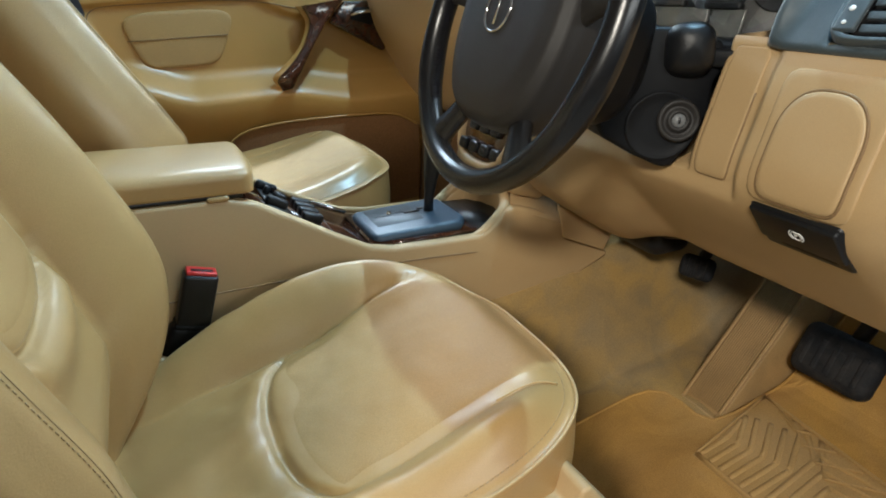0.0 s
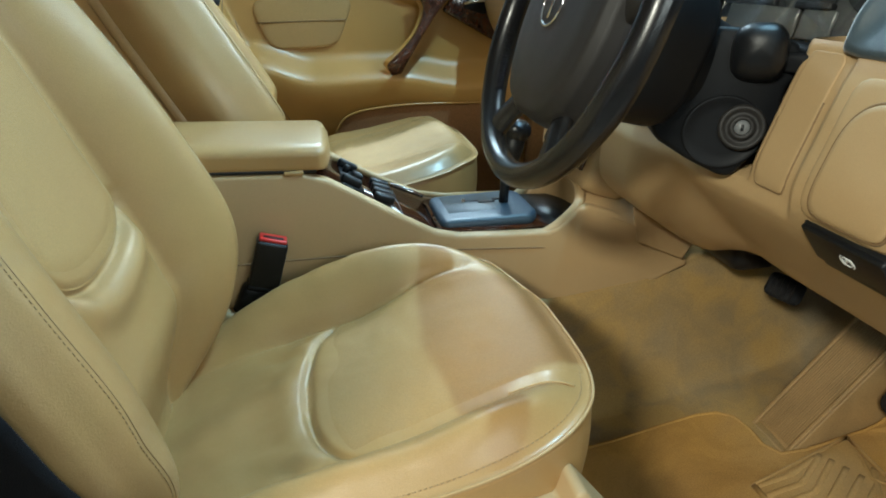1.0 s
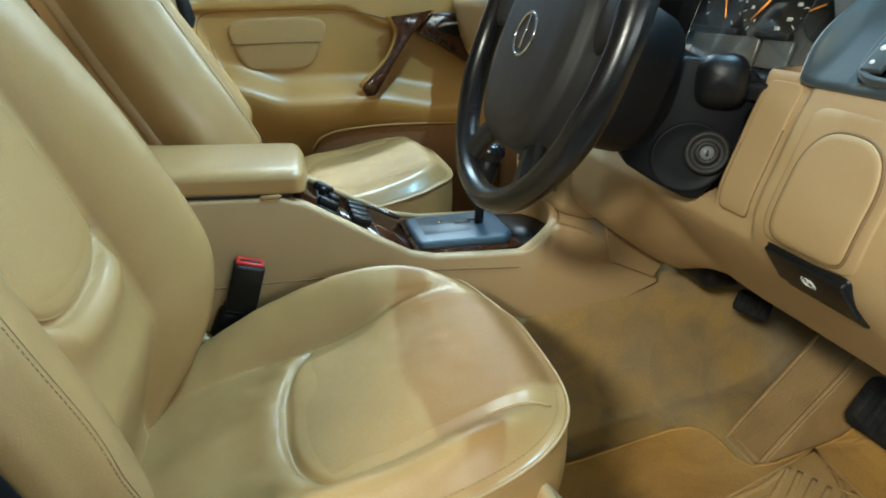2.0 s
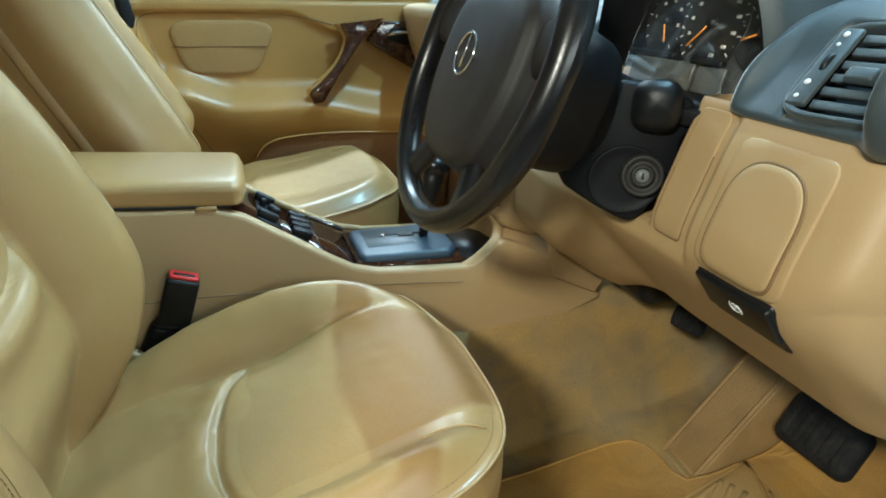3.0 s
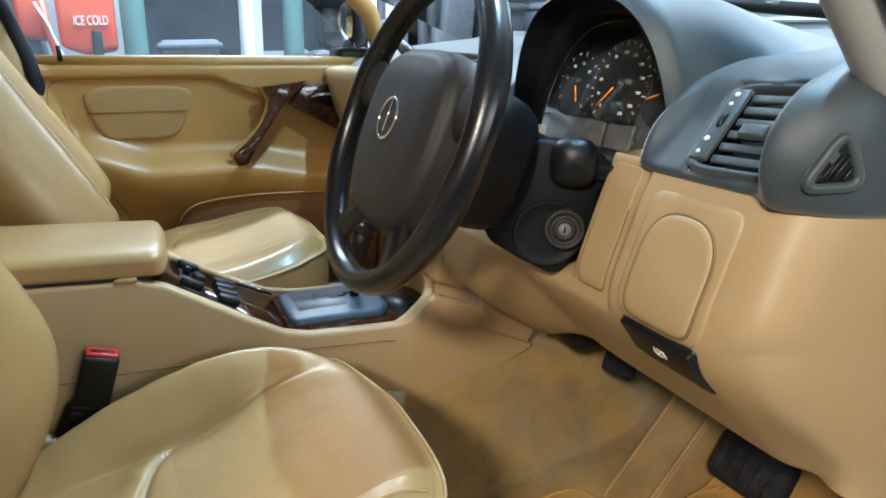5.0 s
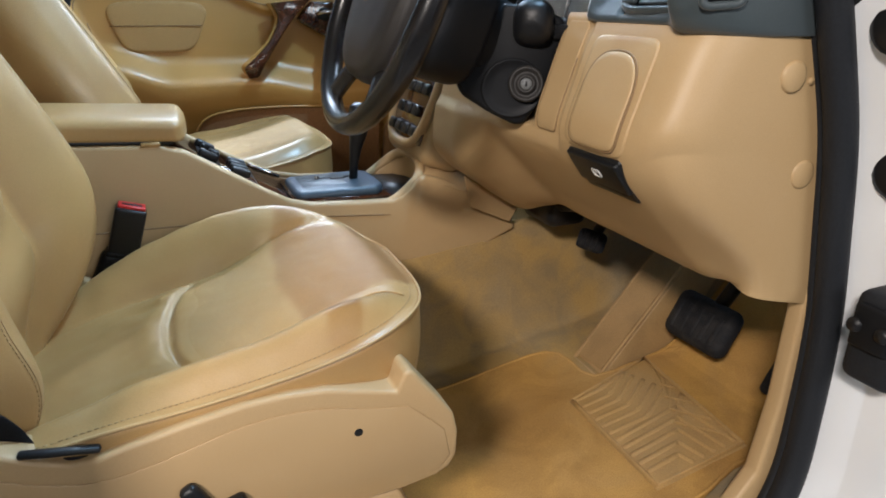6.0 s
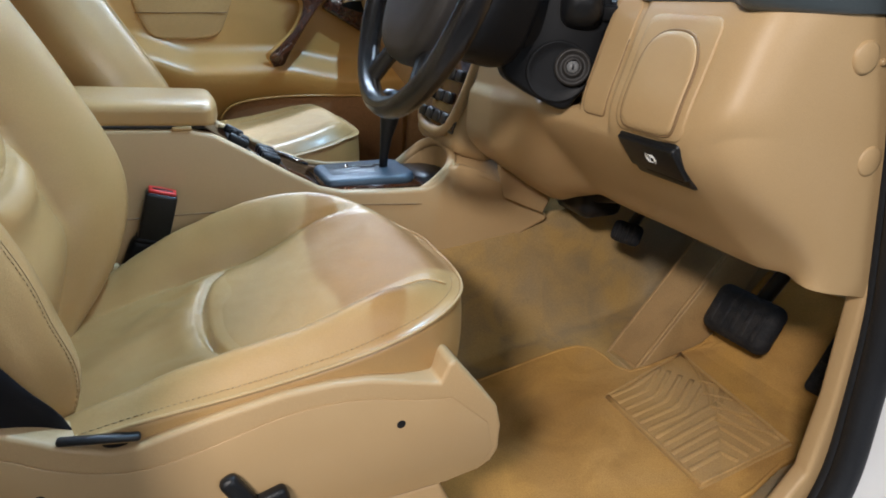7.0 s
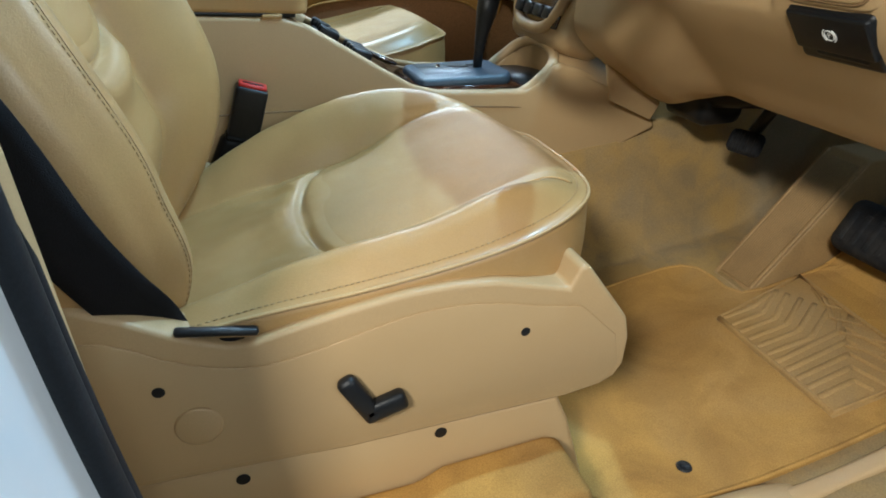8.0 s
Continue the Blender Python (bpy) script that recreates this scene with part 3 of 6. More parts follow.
for rr, a0, a1 in ((0.0078, 0, 360), (0.0108, -55, 55), (0.0108, 125, 235)):
    pts = [msym @ Vector((rr * math.cos(radians(a0 + (a1 - a0) * i / 24)), rr * math.sin(radians(a0 + (a1 - a0) * i / 24)), 0.0)) for i in range(25)]
    part("symbol_arc", tube(pts, 0.0007, 5), WHITE, release)

# upper sheet
vent_prof = spline([(0.372, 0.670), (0.350, 0.670), (0.338, 0.676), (0.350, 0.694), (0.380, 0.727), (0.412, 0.765), (0.455, 0.786), (0.55, 0.798), (0.88, 0.808)])
pod_prof = spline([(0.372, 0.664), (0.345, 0.664), (0.324, 0.671), (0.308, 0.702), (0.314, 0.738), (0.342, 0.768), (0.40, 0.788), (0.60, 0.794), (0.95, 0.79)])
flat_prof = spline([(0.372, 0.670), (0.347, 0.674), (0.338, 0.684), (0.345, 0.725), (0.38, 0.755), (0.45, 0.78), (0.55, 0.795), (0.65, 0.806), (0.88, 0.826)])
upper_plan = spline([(0.045, 1.13), (0.03, 0.95), (0.02, 0.75), (0.025, 0.55), (0.045, 0.40), (0.035, 0.25), (0.012, 0.10), (0.0, -0.01), (0.0, -0.12), (0.0, -0.20), (0.0, -0.262), (0.002, -0.292), (0.010, -0.325), (0.035, -0.350), (0.08, -0.362), (0.20, -0.367)])


HY = 0.008
mv = facing((0.378, -0.260, 0.7260), (-0.70, -0.07, 0.71), (0.065, 0.010, 0.068))
vent_inv = mv.inverted()


def upper_dash(u, v):
    q = upper_plan(u)
    wv = sm(-0.135, -0.165, -abs(q[1] + 0.0)) if q[1] > 0 else sm(-0.13, -0.17, q[1])
    wp = sm(-0.286, -0.316, q[1])
    a = vent_prof(v) if q[1] < 0 else flat_prof(v)
    if q[1] >= -0.17:
        a = vent_prof(v) * wv * (q[1] < 0) + flat_prof(v) * (1 - wv * (q[1] < 0))
    f = a * (1 - wp) + pod_prof(v) * wp
    round_off = 0.03 * sm(0.03, 0.2, q[0]) * sm(0.35, 0.6, v) * (q[1] < -0.3)
    x = f[0] + q[0] * (1 - sm(0.4, 1.0, v) * 0.8)
    reach = 0.154 + (0.046 * sm(0.56, 0.47, x) if q[1] > HY else 0.0)
    under = sm(reach, reach - 0.012, abs(q[1] - HY)) * sm(0.64, 0.60, x)
    p = Vector((x + 0.03 * under * sm(0.37, 0.34, x), q[1], f[1] * (1 - under) + 0.655 * under - round_off))
    k = vent_inv @ p
    if abs(k.z) < 0.05:
        p -= Vector((-0.70, -0.07, 0.71)) * 0.035 * sm(0.060, 0.054, abs(k.x)) * sm(0.052, 0.046, abs(k.y)) * sm(-0.304, -0.292, q[1])
    return p


part("upper_panel", surf(upper_dash, 420, 100), DASHTOP, dash, "slate soft-touch upper panel")

# instrument hood


ridge_line = spline([(0.350, 0.866), (0.372, 0.870), (0.413, 0.869), (0.465, 0.859), (0.536, 0.838), (0.613, 0.818), (0.70, 0.794)])
beside = spline([(0.30, 0.690), (0.338, 0.696), (0.368, 0.727), (0.405, 0.763), (0.45, 0.785), (0.55, 0.798), (0.75, 0.800)])


def hood(u, v):
    """An arch over the instruments that melts into the dash top."""
    th = math.pi * u
    c, s = math.cos(th), math.sin(th)
    k = (abs(c) ** 2.7 + abs(s) ** 2.7) ** (-1 / 2.7)
    r = ridge_line(v)
    roll = 0.010 * (1 - sm(0.0, 0.05, v))
    lean = 0.045 * (1 - abs(s)) ** 1.6 * (c > 0) * (1 - sm(0.0, 0.5, v))
    a = Vector((r.x + (1 - abs(s)) * 0.035 * (1 - v), HY + lean + (0.160 + 0.02 * v - roll) * c * k, 0.670 + (r.y - 0.670 - roll) * s * k))
    g = 1 - 2 * u
    low = min((beside(i / 60) for i in range(61)), key=lambda q: abs(q.x - r.x)).y - 0.004
    b = Vector((r.x, HY + 0.235 * g, low + (r.y - low) * (1 - sm(0.30, 1.0, abs(g)))))
    return a.lerp(b, sm(0.02, 0.42, v))


part("hood", surf(hood, 80, 50, flip=True), DASHTOP, dash, "slate instrument hood")


def hood_inner(u, v):
    th = math.pi * u
    c, s = math.cos(th), math.sin(th)
    k = (abs(c) ** 2.7 + abs(s) ** 2.7) ** (-1 / 2.7)
    x = 0.350 + (1 - abs(s)) * 0.035 * (1 - v) + 0.11 * v
    step = 0.014 * sm(0.40, 0.46, v)
    lean = 0.045 * (1 - abs(s)) ** 1.6 * (c > 0)
    return x, HY + lean + (0.148 - 0.014 * v - step) * c * k, 0.665 + (0.190 - 0.010 * v - step) * s * k


part("defroster_slot", rbox(0.012, 0.16, 0.006, 0.003, 2, pose(0.74, -0.12, 0.7975, 0, -2, -6)), BLACK, dash)
part("hood_lip", rbox(0.030, 0.285, 0.024, 0.009, 3, pose(0.362, HY + 0.012, 0.664)), MATTBLACK, dash)
part("hood_lining", surf(hood_inner, 60, 20), BLACK, dash)
part("hood_floor", prism([(0.322, -0.060), (0.322, 0.165), (0.47, 0.165), (0.47, -0.14), (0.365, -0.14)], 0.648, 0.668, "xy", 0.004), BLACK, dash)

# instruments
cluster = thing("instrument_cluster", (0.455, HY, 0.70), "instrument cluster with black dials and orange needles behind clear cover", "instrument cluster")
mcl = facing((0.432, HY, 0.750), (-0.97, 0, 0.24))
arch = [(-0.124, -0.090)] + [(-0.124 * math.cos(math.pi * i / 24) * (abs(math.cos(math.pi * i / 24)) ** 2.7 + math.sin(math.pi * i / 24) ** 2.7) ** (-1 / 2.7), -0.085 + 0.160 * math.sin(math.pi * i / 24) * (abs(math.cos(math.pi * i / 24)) ** 2.7 + math.sin(math.pi * i / 24) ** 2.7) ** (-1 / 2.7)) for i in range(25)] + [(0.124, -0.090)]
bm = prism(arch, -0.014, -0.002, "xy")
bm.transform(mcl)
part("panel", bm, DIAL, cluster)
DISPLAY = mat("grey_display", (0.07, 0.073, 0.072), 0.2, grain=0.15, grain_scale=60, stain=0.5, stain_scale=40)
part("display_strip", rbox(0.130, 0.034, 0.006, 0.002, 2, mcl @ pose(-0.068, -0.066, 0.002, 0, 0, 0)), DISPLAY, cluster, "grey display strip")
part("display_strip", rbox(0.050, 0.034, 0.006, 0.002, 2, mcl @ pose(0.028, -0.066, 0.002, 0, 0, 0)), DISPLAY, cluster, "grey display strip")
part("dial_step", rbox(0.10, 0.008, 0.008, 0.002, 2, mcl @ pose(-0.098, -0.045, 0.003, 0, 0, 0)), BLACK, cluster)
part("dial_step", rbox(0.055, 0.008, 0.010, 0.002, 2, mcl @ pose(0.018, -0.046, 0.004, 0, 0, 0)), BLACK, cluster)
marks = [(0.0, 0.0, 0.050, 12, [str(n) for n in range(0, 240, 20)], 228, -67, 0.0060, 226), (-0.090, -0.002, 0.036, 7, ["", "5", "10", "15", "20", "25", ""], 215, -55, 0.0060, -65), (0.088, -0.006, 0.036, 6, ["", "10", "20", "30", "40", ""], 190, -60, 0.0060, 200)]
for cx, cy, r, n, words, a0, a1, size, needle_a in marks:
    dial = part("dial", lathe([(0, 0), (r + 0.006, 0), (r + 0.007, 0.001), (r + 0.008, -0.002)], 48, mcl @ pose(cx, cy, 0.001 if cx == 0 else 0.0)), DIAL, cluster)
    for i in range(2 * n - 1):
        a = radians(a0 + (a1 - a0) * i / (2 * n - 2))
        L = 0.006 if i % 2 == 0 else 0.003
        part("tick", rbox(L, 0.0007, 0.0006, 0, 1, mcl @ pose(cx + (r + 0.003) * math.cos(a), cy + (r + 0.003) * math.sin(a), 0.0022, 0, 0, math.degrees(a))), WHITE, dial)
        if i % 2 == 0 and words[i // 2]:
            lettering("numeral", words[i // 2], size, mcl @ pose(cx + (r - 0.010) * math.cos(a), cy + (r - 0.010) * math.sin(a), 0.002), DIALMARK, dial)
    a = radians(needle_a)
    part("needle", rbox(r * 0.85, 0.0022, 0.001, 0, 1, mcl @ pose(cx + r * 0.42 * math.cos(a), cy + r * 0.42 * math.sin(a), 0.006, 0, 0, needle_a)), ORANGE, dial, "orange needle")
    part("needle_hub", lathe([(0, 0.009), (0.006, 0.008), (0.007, 0.0)], 16, mcl @ pose(cx, cy, 0.0)), BLACK, dial)
bm = prism(arch, 0.021, 0.023, "xy", flat=True)
bm.transform(mcl)
cover = part("cover", bm, LENS, cluster, "clear plastic cover")
for f in cover.data.polygons:
    f.use_smooth = False
cover.visible_shadow = False

# side vent beside the hood, with slats and thumbwheel
vent = thing("dash_vent", (0.39, -0.235, 0.71), "black dashboard air vent with slats and a thumbwheel", "air vent")
# local x runs to the doorway, y up the slope


def vent_frame(u, v):
    t = 2 * math.pi * u
    c, s = math.cos(t), math.sin(t)
    k = (abs(c) ** 5 + abs(s) ** 5) ** (-0.2)
    ring = [(1.0, -0.008), (1.0, -0.001), (0.975, 0.0022), (0.92, 0.0022), (0.89, 0.0005), (0.87, -0.02)]
    f = v * (len(ring) - 1)
    i = min(int(f), len(ring) - 2)
    g = f - i
    q, h = ring[i][0] * (1 - g) + ring[i + 1][0] * g, ring[i][1] * (1 - g) + ring[i + 1][1] * g
    return mv @ Vector((0.060 * q * c * k, 0.055 * q * s * k, h))


part("frame", surf(vent_frame, 64, 15, wrap_u=True), DASHTOP, vent)
part("cavity", rbox(0.108, 0.092, 0.01, 0.002, 1, mv @ pose(0, 0, -0.026)), mat("vent_dark", (0.006, 0.006, 0.007), 0.8, grain=0.1), vent)
part("wheel_strip", rbox(0.020, 0.088, 0.006, 0.002, 2, mv @ pose(-0.044, 0, 0.001)), DASHTOP, vent)
for i in range(6):
    part("slat", rbox(0.086, 0.0080, 0.0026, 0.001, 2, mv @ pose(0.011, -0.038 + 0.0150 * i, -0.002, 10, 0, 0)), DASHTOP, vent)
part("vane_handle", rbox(0.026, 0.014, 0.010, 0.003, 3, mv @ pose(-0.004, -0.008, 0.004)), DASHTOP, vent)
part("thumbwheel", lathe([(0.0, 0.003), (0.012, 0.003), (0.014, 0.002), (0.014, -0.002), (0.012, -0.003), (0, -0.003)], 28, mv @ pose(-0.043, 0.004, -0.006, 0, 90, 0)), BLACK, vent)
for dy, r in ((0.036, 0.0030), (0.024, 0.0022), (-0.020, 0.0030), (-0.036, 0.0022)):
    part("vent_mark", lathe([(0, 0.0006), (r, 0.0006), (r, 0)], 14, mv @ pose(-0.046, dy, 0.0042)), WHITE, vent)

# small triangular side vent on the dash end
tri = thing("side_vent", (0.38, -0.35, 0.70), "small triangular black side window vent", "air vent")
mt = facing((0.3450, -0.3545, 0.7124), (-0.42, -0.90, 0.05))
tri_corners = [Vector((-0.020, -0.020)), Vector((0.024, -0.017)), Vector((0.008, 0.024))]


def tri_line(scale, n=12):
    """A triangle with rounded corners."""
    c, out = (tri_corners[0] + tri_corners[1] + tri_corners[2]) / 3, []
    for i in range(3):
        p, a, b = tri_corners[i], tri_corners[i - 1], tri_corners[(i + 1) % 3]
        for k in range(n + 1):
            t = k / n
            q = (p + (a - p) * 0.30) * (1 - t) ** 2 + p * 2 * t * (1 - t) + (p + (b - p) * 0.30) * t * t
            out.append(c + (q - c) * scale)
    return out


bm = prism([tuple(p) for p in tri_line(1.10)], -0.014, -0.004, "xy")
bm.transform(mt)
part("bezel", bm, DASHTOP, tri)
part("frame", tube([mt @ Vector((p.x, p.y, -0.0035)) for p in tri_line(1.08)], 0.0042, 10, closed=True), DASHTOP, tri)
bm = prism([tuple(p) for p in tri_line(0.84)], -0.0045, -0.0030, "xy")
bm.transform(mt)
part("opening", bm, mat("vent_shadow", (0.004, 0.004, 0.005), 0.9, grain=0.1), tri)
for x0, y0, L in ((-0.0095, -0.0120, 0.008), (-0.0040, -0.0080, 0.017), (0.0015, -0.0045, 0.023), (0.0070, -0.0040, 0.023), (0.0125, -0.0085, 0.013)):
    part("slat", rbox(L, 0.0026, 0.003, 0.0008, 1, mt @ pose(x0, y0, -0.0020, 0, 0, 58)), BLACK, tri)

# far dash: beige lower half, vent and glove box side
def far_lower(u, v):
    y = 0.485 + 0.645 * u
    w = spline([(0.365, 0.742), (0.318, 0.736), (0.312, 0.722), (0.335, 0.62), (0.39, 0.52), (0.45, 0.42), (0.60, 0.36)])(v)
    return w[0] + 0.02, y, w[1]


part("far_lower_panel", surf(far_lower, 20, 30, flip=True), PLASTIC, dash, "beige lower panel before the passenger")
fvent = thing("centre_vent", (0.36, 0.42, 0.735), "wide slate dashboard vent with black slats above the centre stack", "air vent")
mf = facing((0.372, 0.415, 0.752), (-0.86, 0.0, 0.51))


def centre_frame(u, v):
    t = 2 * math.pi * u
    c, q = math.cos(t), math.sin(t)
    k = (abs(c) ** 4 + abs(q) ** 4) ** -0.25
    r, h = [(1.0, -0.008), (1.0, 0.004), (0.985, 0.007), (0.95, 0.007), (0.93, 0.003), (0.925, -0.012)][round(v * 5)]
    return mf @ Vector((0.150 * (r if abs(c) < 0.5 else 1 - (1 - r) * 0.5) * c * k, 0.036 * (1 - (1 - r) * 2.2) * q * k, h))


part("frame", surf(centre_frame, 72, 5, wrap_u=True), DASHTOP, fvent)
part("cavity", rbox(0.282, 0.056, 0.004, 0.001, 1, mf @ pose(0, 0, -0.004)), MATTBLACK, fvent)
for side_x in (-0.072, 0.072):
    for i in range(4):
        part("slat", rbox(0.122, 0.0055, 0.003, 0.001, 1, mf @ pose(side_x, -0.020 + 0.0135 * i, 0.003, 15, 0, 0)), DASHTOP, fvent)
    part("vane_handle", rbox(0.020, 0.012, 0.010, 0.003, 2, mf @ pose(side_x, -0.006, 0.007)), BLACK, fvent)
part("divider", rbox(0.014, 0.060, 0.008, 0.003, 2, mf @ pose(0, 0, 0.002)), DASHTOP, fvent)
part("far_slot", rbox(0.004, 0.030, 0.004, 0.001, 1, pose(0.331, 0.62, 0.712)), BLACK, dash)

# ---- centre stack and console ----
stack = thing("centre_stack", (0.4, 0.38, 0.5), "centre stack with beige frame, walnut panel and black switches", "centre stack")
mst = facing((0.340, 0.402, 0.56), (-0.93, 0.0, 0.36))
part("housing", rbox(0.235, 0.34, 0.10, 0.03, 4, mst @ pose(0, 0.0, -0.052)), PLASTIC, stack)
ringpts = []
for i in range(64):
    t = 2 * math.pi * i / 64
    c, s = math.cos(t), math.sin(t)
    k = (abs(c) ** 3.2 + abs(s) ** 3.2) ** (-1 / 3.2)
    ringpts.append(mst @ Vector((0.098 * c * k, 0.145 * s * k, 0.002)))
part("frame", tube(ringpts, 0.011, 10, closed=True), PLASTIC, stack, "beige oval frame")
part("wood_panel", rbox(0.185, 0.275, 0.006, 0.002, 2, mst @ pose(0, 0, 0.0)), WOOD, stack, "walnut panel")
for j, (dy, n) in enumerate(((-0.115, 4), (-0.075, 3), (-0.03, 4))):
    for i in range(n):
        part("switch", rbox(0.030, 0.022, 0.014, 0.005, 3, mst @ pose((i - (n - 1) / 2) * 0.040, dy, 0.007)), BLACK, stack)
for i in range(3):
    part("knob", lathe([(0, 0.022), (0.014, 0.021), (0.017, 0.016), (0.018, 0.0)], 24, mst @ pose((i - 1) * 0.055, 0.045, 0.003)), BLACK, stack)
part("radio", rbox(0.17, 0.05, 0.008, 0.003, 2, mst @ pose(0, 0.095, 0.004)), BLACK, stack)

console = thing("centre_console", (0.0, 0.38, 0.0), "beige centre console with walnut trim, switches and gear gate", "centre console")
cons_prof = [(-1.2, 0.15), (-1.2, 0.538), (-0.17, 0.476), (-0.135, 0.464), (-0.078, 0.428), (-0.02, 0.390), (0.03, 0.360), (0.07, 0.349), (0.15, 0.343), (0.225, 0.339), (0.241, 0.344),
             (0.258, 0.358), (0.277, 0.376), (0.296, 0.380), (0.335, 0.368), (0.377, 0.347), (0.42, 0.318), (0.475, 0.272), (0.480, 0.258), (0.42, 0.228), (0.367, 0.207), (0.268, 0.195), (0.0, 0.17)]


def flare(bm, near=True):
    for v in bm.verts:
        v.co.y -= (0.028 * sm(0.28, 0.5, v.co.x)) * (1 if near else -1)
    return bm


part("near_side", flare(prism(cons_prof, 0.278, 0.302, "xz", 0.0115, 4)), PLASTIC, console, "beige side panel")
part("far_side", flare(prism(cons_prof, 0.462, 0.484, "xz", 0.009, 3), False), PLASTIC, console, "beige side panel")
seam = spline([(-0.6, 0.2778, 0.343), (-0.223, 0.2778, 0.338), (-0.013, 0.2778, 0.330), (0.196, 0.2778, 0.313), (0.312, 0.276, 0.298), (0.375, 0.267, 0.278)])
core = [(-1.2, -0.02), (-1.2, 0.528), (-0.17, 0.466), (-0.135, 0.446), (-0.02, 0.372), (0.03, 0.347), (0.07, 0.338), (0.22, 0.332), (0.23, 0.30), (0.44, 0.27), (0.5, -0.02)]
part("core", prism(core, 0.302, 0.460, "xz"), BLACK, console)
# walnut slope and flat
part("wood_slope", prism([(-0.158, 0.4665), (-0.02, 0.382), (0.036, 0.352), (0.036, 0.345), (-0.02, 0.372), (-0.158, 0.450)], 0.3015, 0.4605, "xz"), WOOD, console, "glossy walnut trim")
part("wood_flat", prism([(0.040, 0.352), (0.235, 0.343), (0.235, 0.336), (0.040, 0.345)], 0.3015, 0.4605, "xz"), WOOD, console, "glossy walnut trim")
part("ashtray_line", rbox(0.004, 0.15, 0.003, 0.001, 1, pose(-0.018, 0.381, 0.3795, 0, 28, 0)), BLACK, console)
part("chrome_strip", tube([(-0.02, 0.458, 0.390), (0.02, 0.456, 0.372), (0.04, 0.455, 0.362)], 0.004, 8), CHROME, console, "chrome ashtray edge")
part("slope_edge", tube([(-0.12, 0.462, 0.447), (-0.04, 0.463, 0.402), (0.03, 0.464, 0.366), (0.08, 0.465, 0.355), (0.2, 0.466, 0.348)], 0.006, 8), PIPING, console)
# bin ahead of the gate
part("bin", prism([(0.232, 0.3015), (0.282, 0.31), (0.300, 0.34), (0.307, 0.381), (0.300, 0.42), (0.282, 0.45), (0.232, 0.4605)], 0.300, 0.3455, "xy"), BLACK, console, "black bin liner")
rim = spline([(0.215, 0.291, 0.328), (0.240, 0.291, 0.340), (0.262, 0.291, 0.357), (0.282, 0.296, 0.374), (0.300, 0.330, 0.388), (0.306, 0.380, 0.396), (0.303, 0.425, 0.396), (0.288, 0.46, 0.384), (0.262, 0.472, 0.362), (0.236, 0.473, 0.343), (0.215, 0.473, 0.328)])
part("bin_rim", tube([rim(i / 40) for i in range(41)], 0.010, 10), PLASTIC, console)


def bin_wall(u, v):
    p = rim(u)
    return p.x + 0.006 * v, p.y, p.z + (0.30 - p.z) * v


part("bin_wall", surf(bin_wall, 40, 4), PLASTIC, console)


def nose(u, v):
    """The closed top ahead of the bin, falling away under the dashboard."""
    p = rim(0.20 + 0.60 * u)
    q = Vector((0.475, 0.255 + 0.25 * u, 0.268 + 0.02 * math.sin(math.pi * u)))
    top = p.lerp(q, v)
    return top.x, top.y - 0.012 * math.sin(math.pi * v) * (1 - 2 * u), top.z + 0.004 + (0.018 + 0.050 * u) * math.sin(math.pi * v)


part("nose", surf(nose, 30, 24), PLASTIC, console, "beige front end of the console")
# gear gate and lever
gate_part = part("gear_gate", prism([(0.052, 0.312), (0.205, 0.308), (0.222, 0.33), (0.222, 0.435), (0.205, 0.452), (0.052, 0.450), (0.046, 0.43), (0.046, 0.33)], 0.340, 0.362, "xy", 0.010, 4), GATE, console, "blue-grey plastic gear gate")
part("gate_top", rbox(0.135, 0.085, 0.004, 0.002, 1, pose(0.134, 0.392, 0.3605, 0, 1.5, 0)), mat("gate_dark", (0.03, 0.04, 0.05), 0.45, grain=0.1), gate_part)
for i in range(4):
    part("gate_slot", rbox(0.030, 0.007, 0.003, 0.001, 1, pose(0.09 + 0.028 * i, 0.392 + 0.009 * (i % 2), 0.3625, 0, 1.5, 0)), BLACK, gate_part)
part("gate_pin", lathe([(0, 0.006), (0.003, 0.005), (0.004, 0)], 12, pose(0.105, 0.40, 0.363)), CHROME, gate_part)
lever_part = part("gear_lever", tube([(0.176, 0.385, 0.36), (0.178, 0.385, 0.385), (0.183, 0.384, 0.42), (0.190, 0.382, 0.455), (0.196, 0.380, 0.49)], lambda t: 0.0085 + 0.012 * sm(0.25, 0.95, t), 16), BLACK, console, "black leather gear lever")
part("lever_cap", lathe([(0, 0.020), (0.016, 0.018), (0.024, 0.010), (0.026, 0.0), (0.022, -0.012)], 24, pose(0.197, 0.38, 0.492, 0, 12, 0)), WHEELSKIN, lever_part)
# window and heater switches on the slope
ms = pose(-0.088, 0.381, 0.4255, 0, 31, 0)
part("switch_plate", rbox(0.040, 0.120, 0.003, 0.001, 1, ms @ pose(-0.010, 0, 0.002)), BLACK, console)
for x, y, sx, sy in ((-0.016, -0.045, 0.036, 0.014), (-0.016, 0.045, 0.036, 0.014), (-0.002, 0.0, 0.020, 0.022), (-0.020, 0.018, 0.012, 0.012)):
    part("window_switch", rbox(sx, sy, 0.016, 0.005, 3, ms @ pose(x, y, 0.009)), BLACK, console)
ms2 = pose(-0.048, 0.381, 0.4005, 0, 31, 0)
for i in range(4):
    part("heater_switch", rbox(0.034, 0.018, 0.015, 0.004, 3, ms2 @ pose(0.0, -0.042 + i * 0.027, 0.006, 0, -10, 0)), BLACK, console)
part("side_seam", tube([seam(i / 50) for i in range(51)], 0.0014, 6), THREAD, console)

